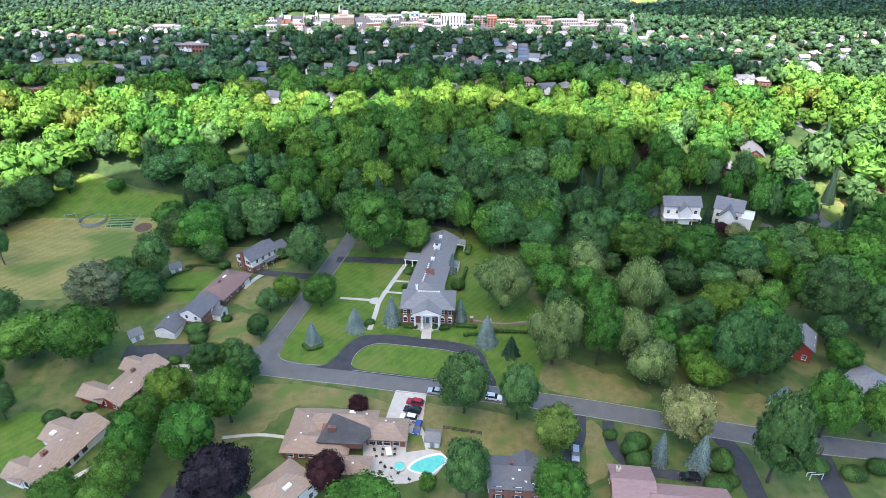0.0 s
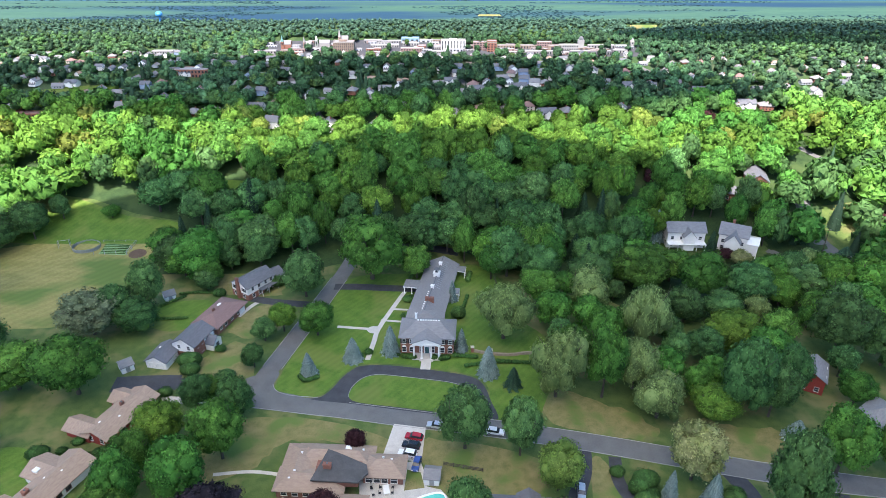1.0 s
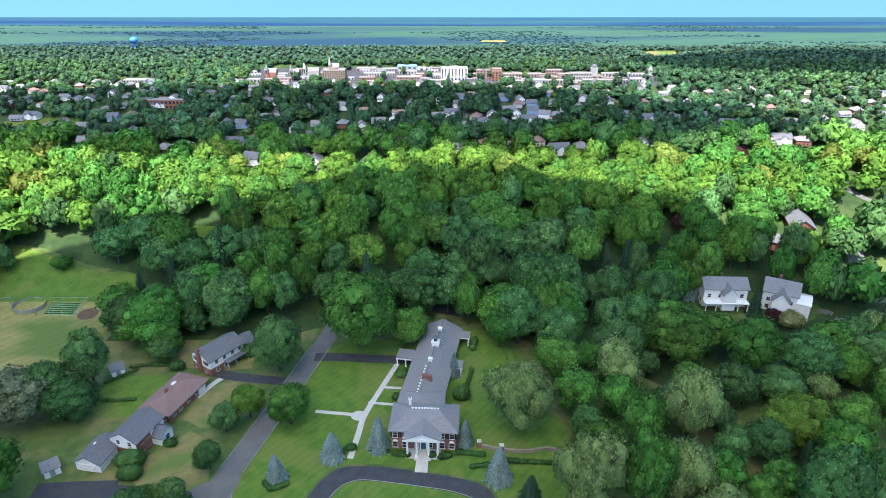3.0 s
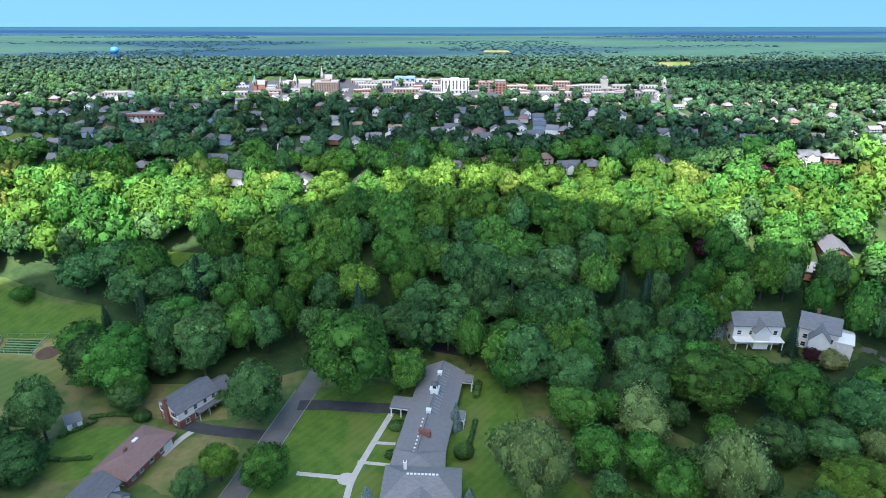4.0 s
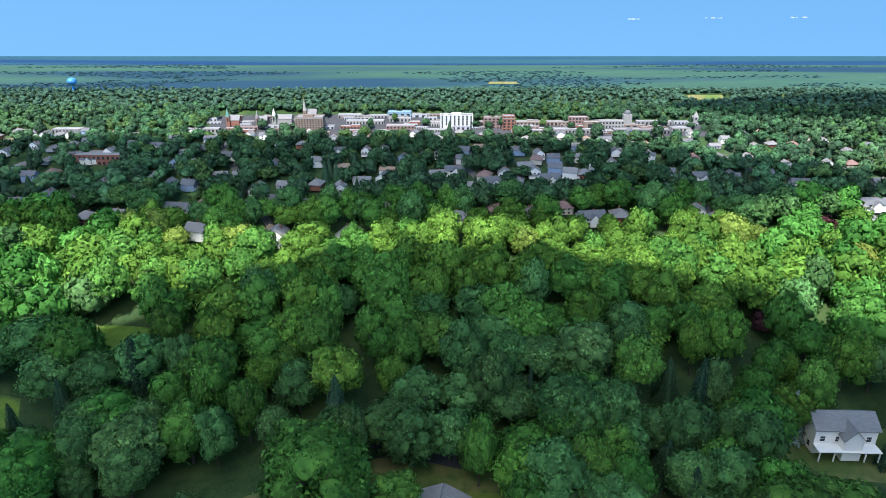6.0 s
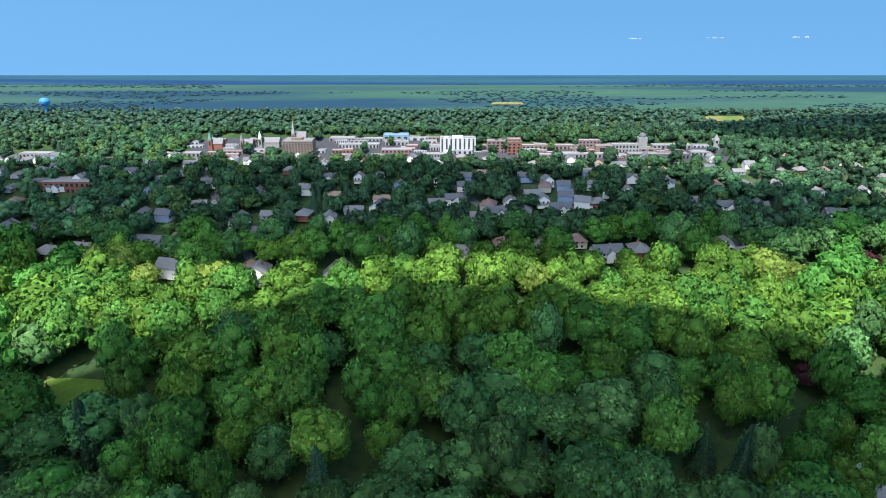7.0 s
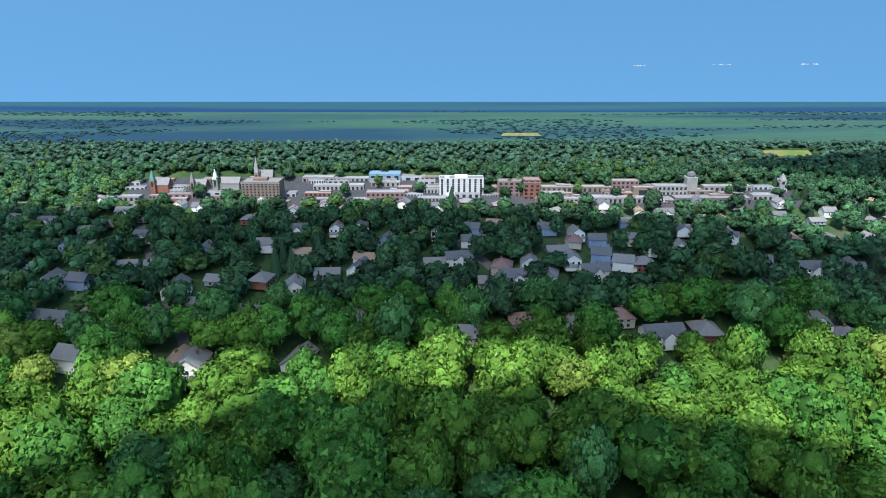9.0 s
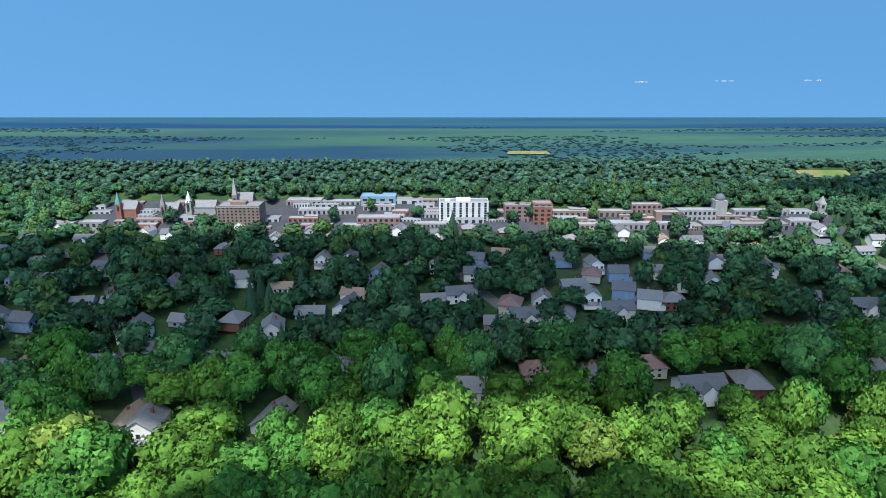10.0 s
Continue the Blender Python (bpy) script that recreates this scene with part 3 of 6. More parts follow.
def column(bm, x, y, z0, z1, r, sides=12):
    rings = [[bm.verts.new((x + q * math.cos(6.2832 * i / sides), y + q * math.sin(6.2832 * i / sides), z)) for i in range(sides)] for z, q in ((z0, r * 1.05), (z1, r * 0.88))]
    for i in range(sides):
        bm.faces.new((rings[0][i], rings[0][(i + 1) % sides], rings[1][(i + 1) % sides], rings[1][i]))
    box(bm, x - r * 1.4, y - r * 1.4, z0, x + r * 1.4, y + r * 1.4, z0 + 0.2)
    box(bm, x - r * 1.35, y - r * 1.35, z1 - 0.22, x + r * 1.35, y + r * 1.35, z1)
    return bm


def arch_window(parent, x, y, z, w, h, shutters=None):
    win = window(parent, x, y, z, w, h, shutters=shutters)
    bm = bmesh.new()
    n = 8
    pts = [(x + w / 2 * 1.15 * math.cos(math.pi * i / n), z + h + w / 2 * 1.15 * math.sin(math.pi * i / n)) for i in range(n + 1)]
    front, back = [bm.verts.new((a, y - 0.11, b)) for a, b in pts], [bm.verts.new((a, y + 0.02, b)) for a, b in pts]
    bm.faces.new(front)
    bm.faces.new(back[::-1])
    for q in range(n + 1):
        r = (q + 1) % (n + 1)
        bm.faces.new((front[q], front[r], back[r], back[q]))
    part("arch_head", bm, M["white"], win)
    return win


def roof_vent(parent, x, y, z, s=0.3):
    part("roof_vent", boxes((x - s, y - s * 0.6, z - 0.2, x + s, y + s * 0.6, z + 0.22), (x - s - 0.05, y - s * 0.6 - 0.05, z + 0.22, x + s + 0.05, y + s * 0.6 + 0.05, z + 0.28)), M["white"], parent)


def mansion():
    h = thing("mansion", -4.5, 157, None, -3, label="red-brick mansion with white portico and grey shingled roof", category="house")
    block(h, -8.7, -4.6, 8.7, 5.2, 6.4, 2.7, M["brick"], M["slate"], hip=True, over=0.6)
    # rear cross roof towards the wing
    block(h, -7.6, 4.4, 4.6, 11.5, 5.2, 2.4, M["brick"], M["slate"], hip=True, over=0.5, along="y")
    part("cornice", boxes((-8.95, -4.85, 6.05, 8.95, -4.6, 6.4), (-8.95, -4.85, 6.05, -8.7, 5.2, 6.4), (8.7, -4.85, 6.05, 8.95, 5.2, 6.4)), M["white"], h)
    for x in (-7.5, -5.0, 5.0, 7.5):
        window(h, x, -4.6, 3.9, 1.15, 1.5, shutters=DARK)
        arch_window(h, x, -4.6, 0.7, 1.25, 1.75)
    for x in (-1.9, 1.9):
        window(h, x, -4.6, 3.8, 1.0, 1.5)
        window(h, x, -4.6, 0.8, 1.0, 1.9)
    for y in (-2.2, 0.6, 3.2):
        window(h, 8.7, y, 3.9, 1.0, 1.5, "east")
        window(h, -8.7, y, 3.9, 1.0, 1.5, "west")
        window(h, -8.7, y, 0.8, 1.0, 1.7, "west")
    door = part("door", boxes((-0.65, -4.72, 0.3, 0.65, -4.58, 2.7)), mat("teal_door", (0.03, 0.1, 0.11), (0.05, 0.14, 0.15), 1.0, rough=0.4), h)
    part("door_frame", boxes((-1.0, -4.75, 0.3, -0.65, -4.58, 3.0), (0.65, -4.75, 0.3, 1.0, -4.58, 3.0), (-1.0, -4.75, 2.7, 1.0, -4.58, 3.2)), M["white"], door)
    for x in (-4.0, -1.55, 1.55, 4.0):
        part("column", column(bmesh.new(), x, -7.3, 0.3, 5.4, 0.3), M["white"], h, "tall white portico column")
    part("portico_floor", boxes((-4.6, -7.9, 0, 4.6, -4.6, 0.3), (-2.2, -8.5, 0, 2.2, -7.9, 0.15)), M["concrete"], h)
    part("entablature", boxes((-4.6, -7.85, 5.4, 4.6, -4.6, 6.05)), M["white"], h)
    bm = bmesh.new()
    tri = [[bm.verts.new((x, y, z)) for x, z in ((-4.5, 6.05), (4.5, 6.05), (0, 7.75))] for y in (-7.7, -7.5)]
    bm.faces.new(tri[0])
    bm.faces.new(tri[1][::-1])
    for q in range(3):
        bm.faces.new((tri[0][q], tri[0][(q + 1) % 3], tri[1][(q + 1) % 3], tri[1][q]))
    part("pediment", bm, M["white"], h)
    bm = bmesh.new()
    for s in (-1, 1):
        a = [bm.verts.new(p) for p in ((s * 5.0, -8.0, 5.98), (0, -8.0, 7.9), (0, 0, 7.9), (s * 5.0, -3.9, 5.98))]
        b = [bm.verts.new((v.co.x, v.co.y, v.co.z + 0.18)) for v in a]
        bm.faces.new(a)
        bm.faces.new(b)
        for q in range(4):
            bm.faces.new((a[q], a[(q + 1) % 4], b[(q + 1) % 4], b[q]))
    part("portico_roof", bm, M["slate"], h)
    chimney(h, -4.2, 3.4, 7.2, 9.6, 0.7, 0.7, M["white"])
    for q in range(9):
        roof_vent(h, -3.2 + q * 0.85, 0.3, 9.12, 0.26)
    part("step", boxes((-1.6, -12.4, 0.02, 1.6, -8.5, 0.13)), M["concrete"], h)
    return h


mansion().scale = (0.91, 0.96, 0.95)


def wing():
    h = thing("mansion_wing", -3.0, 184.0, None, -9.8, label="long low brick wing with grey roof and white cupola", category="house")
    block(h, -5.6, -21, 5.6, 21, 3.2, 2.6, M["brick"], M["slate"], along="y", over=0.8)
    for y in range(-18, 20, 4):
        window(h, -5.6, y, 0.9, 1.1, 1.5, "west")
        window(h, 5.6, y, 0.9, 1.1, 1.5, "east")
    # cupola on the ridge
    cup = part("cupola", boxes((-1.1, 4.9, 5.0, 1.1, 7.1, 6.9), (-1.3, 4.7, 6.9, 1.3, 7.3, 7.1)), M["white"], h, "white wooden cupola")
    bm = boxes((-0.75, 5.25, 7.1, 0.75, 6.75, 8.2))
    part("lantern", bm, M["white"], cup)
    part("louvre", boxes((-0.45, 5.2, 7.25, 0.45, 6.8, 8.05), (-0.8, 5.55, 7.25, 0.8, 6.45, 8.05)), M["glass"], cup)
    bm = bmesh.new()
    base = [bm.verts.new(p) for p in ((-1, 5, 8.2), (1, 5, 8.2), (1, 7, 8.2), (-1, 7, 8.2))]
    tip = bm.verts.new((0, 6, 9.2))
    bm.faces.new(base[::-1])
    for q in range(4):
        bm.faces.new((base[q], base[(q + 1) % 4], tip))
    part("cupola_roof", bm, M["slate_dark"], cup)
    for y, s in ((-3.5, 0.55), (14.5, 0.55)):
        part("ventilator", boxes((-s, y - s, 5.2, s, y + s, 6.6), (-s - 0.12, y - s - 0.12, 6.6, s + 0.12, y + s + 0.12, 6.8)), M["white"], h, "small white roof ventilator")
    chimney(h, 0.6, -12.5, 4.6, 6.9, 3.0, 1.0)
    for q in range(10):
        roof_vent(h, -0.9, -19.4 + q * 1.45, 5.55, 0.2)
    part("ridge_cap", boxes((-0.15, -21.7, 5.86, 0.15, 21.7, 6.0)), M["slate_dark"], h)
    for q in range(15):
        rib = part("roof_rib", boxes((-0.9, -0.06, 0, 0.9, 0.06, 0.07)), GREYM, h)
        rib.matrix_basis = pose(1.6, -2.4 + q * 1.45, 5.32, 0, 24.9, 0)
    # carport over the drive
    part("carport_roof", boxes((-11.6, 0.4, 2.95, -5.6, 5.6, 3.25)), M["slate"], h)
    part("carport_fascia", boxes((-11.65, 0.35, 2.6, -5.65, 0.5, 2.95), (-11.65, 5.5, 2.6, -5.65, 5.65, 2.95), (-11.65, 0.5, 2.6, -11.5, 5.5, 2.95)), M["white"], h)
    for x, y in ((-11.3, 0.7), (-11.3, 5.3), (-8.6, 0.7), (-8.6, 5.3)):
        part("carport_column", column(bmesh.new(), x, y, 0, 2.62, 0.2), M["white"], h)
    # two garden porches on the other side
    for y in (0.5, 18.0):
        part("porch_roof", boxes((5.6, y - 2.0, 2.85, 9.2, y + 2.0, 3.15)), M["slate"], h)
        part("porch_fascia", boxes((5.7, y - 2.05, 2.55, 9.25, y - 1.9, 2.85), (9.1, y - 1.9, 2.55, 9.25, y + 1.9, 2.85)), M["white"], h)
        for dy in (-1.8, 0.0, 1.8):
            part("porch_column", column(bmesh.new(), 9.0, y + dy, 0, 2.58, 0.14), M["white"], h)
    return h


wing().scale = (0.93, 0.87, 0.97)
area("terrace", [(-21.8 + 2.1 * math.cos(a), 164.7 + 1.9 * math.sin(a)) for a in [q * 0.7854 for q in range(8)]], M["concrete"], 0.12, label="round pale concrete terrace where paths meet", category="path", **S)
for pts in ([(-20.0, 170.0), (-12.4, 169.0)], [(-17.5, 176.5), (-11.5, 176.0)]):
    strip("garden_path", pts, 1.0, M["concrete"], 0.1, label="short pale concrete path to the wing", category="path", **S)


def hedge(pts, width, height, label="clipped dark green hedge", name="hedge"):
    """A clipped hedge along a flowing line: leaf sprays over a solid core."""
    pts = [(a, plot(b)) for a, b in pts]
    rng, line = np.random.default_rng(int(abs(pts[0][0] * 31 + pts[0][1] * 7))), smooth_line(pts, steps=10)
    e = Vector(pts[0])
    c = np.array([(p.x - e.x, p.y - e.y, height * 0.45) for p in line])
    r = np.array([(width * 0.5, width * 0.5, height * 0.5)] * len(c)) * rng.uniform(0.85, 1.15, (len(c), 1))
    verts, faces, b = [], [], 0
    for p, q in zip(c, r):
        verts.append(ICO2[0] * q * 0.95 + p)
        faces += (ICO2[1] + b).tolist()
        b += len(ICO2[0])
    cv, cf, cw, _ = clumps(rng, c, r, min(90 * len(c), 1400), 0.17)
    ways = np.vstack([ICO2[0]] * len(c) + [cw])
    ob = new(name, leafy_mesh(name, np.vstack(verts + [cv]), np.vstack([np.array(faces), cf + b]), ways, rng.uniform(0.3, 0.7, len(ways)), HEDGE))
    ob.location = (e.x, e.y, land(e.y))
    return tagged(ob, label, "hedge" if name == "hedge" else "shrub")


for pts, w, hgt in (([(-11.5, 150.8), (-8.4, 150.2)], 1.5, 1.3), ([(-0.6, 149.6), (1.6, 150.2)], 1.6, 1.4), ([(3.4, 151.4), (9.6, 150.6)], 1.5, 1.0), ([(6.6, 146.6), (10.8, 147.4)], 1.3, 0.9),
                    ([(-40.6, 141.8), (-38.6, 139.8), (-35.4, 141.4)], 1.3, 1.2), ([(14.5, 148.6), (20, 148.2), (28, 147.6)], 1.3, 1.1), ([(-17.4, 152.4), (-13.4, 151.8)], 1.4, 0.8), ([(6.5, 176), (8.3, 184)], 1.2, 1.3), ([(8.8, 194), (9.8, 199)], 1.8, 1.6)):
    hedge(pts, w, hgt)
strip("garden_wall", [(9, 153.6), (14, 152.2), (20, 151.6), (26, 152.4), (31, 149.5), (33, 144)], 0.5, STONE, 0.45, thick=0.9, label="low curving stone garden wall", category="wall", **S)
for x, y in ((8.8, 153.6), (14.2, 152.2)):
    g = thing("gate_post", x, y, label="brick gate post with a pale cap", category="post")
    part("post", boxes((-0.45, -0.45, 0, 0.45, 0.45, 1.7)), M["brick"], g)
    part("cap", boxes((-0.55, -0.55, 1.7, 0.55, 0.55, 1.85)), M["concrete"], g)


def white_house():
    h = thing("white_house", -65.5, 188.5, None, 55, label="white two-storey house with slate-blue roof and brick chimney", category="house")
    block(h, -6.5, -4.4, 6.5, 4.4, 5.4, 2.4, M["white"], M["slate_dark"])
    part("brick_base", boxes((-6.6, -4.5, 0, -6.48, 4.5, 2.4), (-6.6, -4.6, 0, 2.0, -4.42, 2.4)), M["brick"], h)
    chimney(h, -7.0, 0.2, 0, 8.6, 0.9, 1.3)
    for y in (-2.4, 2.6):
        window(h, -6.5, y, 3.3, 1.1, 1.4, "west", shutters=DARK)
        window(h, -6.6, y, 0.8, 1.1, 1.2, "west")
    for x in (-4, -1, 2.2, 5):
        window(h, x, -4.4, 3.5, 1.0, 1.3)
        window(h, x, -4.42 if x > 1 else -4.6, 0.7, 1.1, 1.4)
    part("porch_roof", boxes((-1.5, -6.6, 2.7, 6.9, -4.4, 2.9)), M["slate_dark"], h)
    for x in (-1.2, 2.0, 6.4):
        part("porch_post", boxes((x - 0.08, -6.4, 0, x + 0.08, -6.24, 2.7)), M["white"], h)
    block(h, 6.5, -3.4, 12.5, 3.4, 3.0, 1.9, M["white"], M["slate_dark"])
    return h


def ranch_house():
    h = thing("ranch_house", -71.6, 170.5, None, 72, label="low brick ranch house with brown hipped roof", category="house")
    block(h, -9.2, -5.2, 9.2, 5.2, 3.3, 1.9, M["brick"], M["brown"], hip=True, over=0.9)
    part("upper_siding", boxes((-9.26, -5.26, 2.1, 9.26, 5.26, 3.2)), M["white"], h)
    for x in (-7, -4, 0, 4, 7):
        window(h, x, -5.26, 1.2, 1.3, 1.2)
        window(h, x, 5.26, 1.2, 1.3, 1.2, "north")
    for y in (-2.8, 0.4, 3.0):
        window(h, -9.26, y, 2.2, 1.2, 0.7, "west")
        window(h, -9.2, y, 0.5, 1.2, 1.2, "west")
    chimney(h, -2.5, 0.6, 4.4, 5.9, 1.1, 0.7)
    part("skylight", boxes((1.2, 1.0, 4.7, 3.0, 2.0, 5.15)), M["white"], h)
    part("garage_door", boxes((5.0, -5.34, 0, 8.4, -5.2, 2.1)), M["white"], h)
    return h


def grey_house():
    h = thing("grey_house", -74.8, 155.4, None, 74, label="split-level brick and white house with blue-grey roof", category="house")
    block(h, -5.5, -4.2, 5.5, 4.2, 5.2, 2.3, M["white"], M["slate_dark"])
    part("brick_front", boxes((-5.6, -4.3, 0, 0.0, -4.18, 4.8), (-5.6, -4.18, 0, -5.48, 4.2, 2.4)), M["brick"], h)
    block(h, 0.2, -7.4, 4.8, -3.6, 3.0, 1.8, M["white"], M["slate_dark"], along="y")
    for x in (-3.6, -1.2):
        window(h, x, -4.2, 3.5, 1.0, 1.2)
        window(h, x, -4.2, 0.8, 1.0, 1.3)
    for y in (-2, 1.6):
        window(h, -5.5, y, 3.6, 1.0, 1.2, "west")
        window(h, 5.5, y, 3.4, 1.1, 1.3, "east")
    window(h, 2.5, -7.4, 0.8, 1.6, 1.5)
    g = thing("garage", -81.8, 149.6, None, 80, label="white double garage with blue-grey roof", category="garage")
    block(g, -4.6, -3.6, 4.6, 3.6, 2.9, 1.9, M["white"], M["slate_dark"])
    part("garage_door", boxes((-4.72, -2.6, 0.02, -4.58, 2.6, 2.3)), M["white"], g)
    part("door_ribs", boxes(*[(-4.75, -2.6, 0.5 + 0.45 * q, -4.7, 2.6, 0.54 + 0.45 * q) for q in range(4)]), GREYM, g)
    roof_vent(g, 0.8, 1.2, 4.25, 0.35)
    g.scale = (0.88, 0.88, 0.9)
    return h


def red_house():
    h = thing("red_house", -82.7, 124.3, None, 70, label="barn-red ranch house with tan roof and white windows", category="house")
    block(h, -8.6, -3.6, 8.4, 3.6, 3.0, 1.5, M["red"], M["tan"], over=0.8)
    block(h, -9.0, 2.0, -4.2, 9.4, 2.6, 1.3, M["red"], M["tan"], along="y", over=0.7)
    block(h, 3.2, 2.0, 7.8, 6.9, 2.6, 1.3, M["red"], M["tan"], along="y", over=0.7)
    for y in (-1.8, 1.6):
        window(h, -8.6, y, 0.9, 0.9, 1.3, "west")
    for x in (-6.5, -3.5, -0.5, 2):
        window(h, x, -3.6, 0.7, 1.4, 1.5)
    part("garage_door", boxes((4.0, -3.72, 0, 7.8, -3.58, 2.3)), M["white"], h)
    chimney(h, 1.2, 0.4, 3.9, 5.2, 1.0, 0.7)
    roof_vent(h, -5.5, 1.2, 3.95, 0.3)
    roof_vent(h, -2.0, -1.6, 3.8, 0.25)
    return h


def tan_house():
    h = thing("tan_house", -89.1, 101, None, 70, label="long white ranch house with tan shingled roof", category="house")
    block(h, -10.4, -3.6, 9.2, 3.6, 3.0, 1.5, M["white"], M["tan"], over=0.8)
    block(h, -10.8, 1.5, -5.6, 6.4, 2.7, 1.3, M["white"], M["tan"], along="y", over=0.7)
    block(h, 0.6, 2.0, 7.0, 8.0, 2.7, 1.4, M["white"], M["tan"], along="y", over=0.7)
    for y in (-2.6, -1.2, 0.3, 2.0):
        window(h, -10.4, y, 1.0, 0.9, 1.2, "west", frame=DARK)
    for x in (-8, -5.5, -3, -0.5, 2):
        window(h, x, -3.6, 0.8, 1.3, 1.4, frame=M["brick"])
    part("garage_door", boxes((4.5, -3.72, 0, 8.8, -3.58, 2.3)), M["white"], h)
    chimney(h, -4.2, 0.8, 3.6, 5.2, 1.3, 1.0)
    part("skylight", boxes((1.4, 4.6, 3.0, 2.8, 6.0, 3.75)), M["white"], h)
    for x, y in ((0.5, 0.9), (3.5, -1.0), (-7, -1.0)):
        roof_vent(h, x, y, 4.05, 0.2)
    return h


def pool_house():
    h = thing("pool_house", -26, 105, None, -3, label="sprawling brick house with tan roof round a dark roof", category="house")
    block(h, -11.3, -5.6, 3.6, 0.4, 3.0, 1.6, M["brick"], M["tan"], hip=True, over=0.7)
    block(h, -8.2, 1.6, 9.0, 7.8, 3.0, 1.7, M["brick"], M["tan"], hip=True, over=0.7)
    block(h, -11.0, -5.2, -4.6, 7.6, 3.0, 1.8, M["brick"], M["tan"], hip=True, over=0.7, along="y")
    block(h, 7.6, -0.6, 16.8, 5.4, 3.0, 1.7, M["brick"], M["tan"], hip=True, over=0.7)
    block(h, 2.6, -11.0, 9.6, -6.4, 2.6, 1.1, M["brick"], M["tan"], hip=True, over=0.5)
    bm = bmesh.new()
    lo = [bm.verts.new(p) for p in ((-3.4, -4.6, 4.5), (7.2, -4.4, 4.1), (9.0, -1.2, 3.7), (8.4, 1.2, 3.8), (1.0, 4.0, 4.5), (-1.2, 4.6, 4.7))]
    hi = [bm.verts.new((v.co.x, v.co.y, v.co.z + 0.35)) for v in lo]
    bm.faces.new(hi)
    for q in range(6):
        bm.faces.new((lo[q], lo[(q + 1) % 6], hi[(q + 1) % 6], hi[q]))
    part("dark_roof", bm, mat("dark_felt", (0.06, 0.057, 0.055), (0.1, 0.096, 0.092), 0.6, bump=0.2, fine=9), h, "dark asphalt middle roof")
    part("inner_wall", boxes((-3.2, -4.2, 2.8, 7.2, 2.2, 4.0)), M["brick"], h)
    chimney(h, -0.3, -0.8, 4.4, 6.0, 1.8, 0.9)
    for x in (-9.5, -7.0, -4.5, -2.0):
        window(h, x, -5.6, 0.9, 1.2, 1.4)
    for x in (9.0, 10.8, 12.6, 14.8):
        window(h, x, -0.6, 0.5, 1.4, 1.9)
    for y in (1.0, 3.6):
        window(h, 16.8, y, 0.8, 1.2, 1.4, "east")
    for x, y, z in ((4, 5.4, 4.6), (7, 5.2, 4.6), (12, 3.0, 4.7), (14, 2.6, 4.6), (-7.2, 3.5, 4.7), (-7.6, -2.0, 4.7), (-8.5, -3.6, 4.1), (6, -9.2, 3.6)):
        roof_vent(h, x, y, z, 0.2)
    part("skylight", boxes((2.6, 5.6, 3.8, 3.6, 6.6, 4.4)), M["white"], h)
    return h


def plain_house(name, x, y, turn, ln, dp, wh, rh, wall, roof, txt, hip=False):
    h = thing(name, x, y, None, turn, label=txt, category="house")
    block(h, -ln / 2, -dp / 2, ln / 2, dp / 2, wh, rh, M[wall], M[roof], hip=hip)
    n = int(ln / 3.2)
    for q in range(n):
        a = -ln / 2 + ln * (q + 0.5) / n
        for z in ((0.8,) if wh < 4 else (0.8, 3.5)):
            window(h, a, -dp / 2, z, 1.1, 1.3, shutters=DARK if wall == "brick" and wh > 4 else None)
    for q in (-dp / 4, dp / 4):
        window(h, -ln / 2, q, 0.9, 1.0, 1.3, "west")
        window(h, ln / 2, q, 0.9, 1.0, 1.3, "east")
    return h


white_house().scale = (0.9, 0.9, 0.9)
ranch_house().scale = (0.82, 0.82, 0.9)
grey_house().scale = (0.88, 0.88, 0.9)
red_house()
tan_house()
pool_house()
h = plain_house("grey_roof_house", 16.6, 88.6, -4, 12.6, 8.4, 4.6, 2.0, "brick", "slate_dark", "brick house with plain dark grey roof")
block(h, -0.5, 0.5, 4.0, 5.2, 4.2, 1.7, M["brick"], M["slate_dark"], along="y")
chimney(h, -1.5, 0.6, 5.9, 7.2, 0.6, 0.6)
for x, y, z in ((0.2, -0.8, 6.2), (-1.2, -2.6, 5.4), (1.6, -3.0, 5.2), (3.2, -3.3, 5.05)):
    roof_vent(h, x, y, z, 0.22)
h = plain_house("small_tan_house", -34.6, 83.2, 52, 11, 8.5, 5.2, 2.3, "white", "tan", "white house with tan hipped roof", hip=True)
part("skylight", boxes((-1.4, -2.6, 6.0, 0.6, -1.6, 6.75)), M["white"], h)
h = plain_house("rose_house", 41.6, 85.4, -6, 8.6, 10.5, 3.0, 1.9, "brick", "pinkish", "low brick house with rose-brown roof")
block(h, 3.8, -6.6, 20.0, 1.0, 2.8, 1.4, M["brick"], M["pinkish"])
chimney(h, -2.8, 3.0, 3.6, 5.0, 0.9, 0.7, TAN_WALL)
h = plain_house("white_villa", 93, 220, -2, 14, 7.4, 6.8, 2.4, "white", "slate", "white two-storey villa with grey gabled roof")
block(h, -1.6, -6.2, 2.6, -2.0, 5.8, 2.4, M["white"], M["slate"], along="y", over=0.35)
part("veranda_roof", boxes((-7.2, -6.8, 2.6, 7.0, -3.6, 2.8)), M["white"], h)
for x in (-6.8, -3.5, 3.5, 6.6):
    part("veranda_post", boxes((x - 0.12, -6.7, 0, x + 0.12, -6.46, 2.6)), M["white"], h)
h = plain_house("gabled_villa", 111.5, 217.5, -28, 10, 8, 7.0, 3.0, "white", "slate", "white gabled villa with veranda and chimney")
block(h, -2.2, -7.5, 2.8, -2.0, 5.6, 3.0, M["white"], M["slate"], along="y", over=0.4)
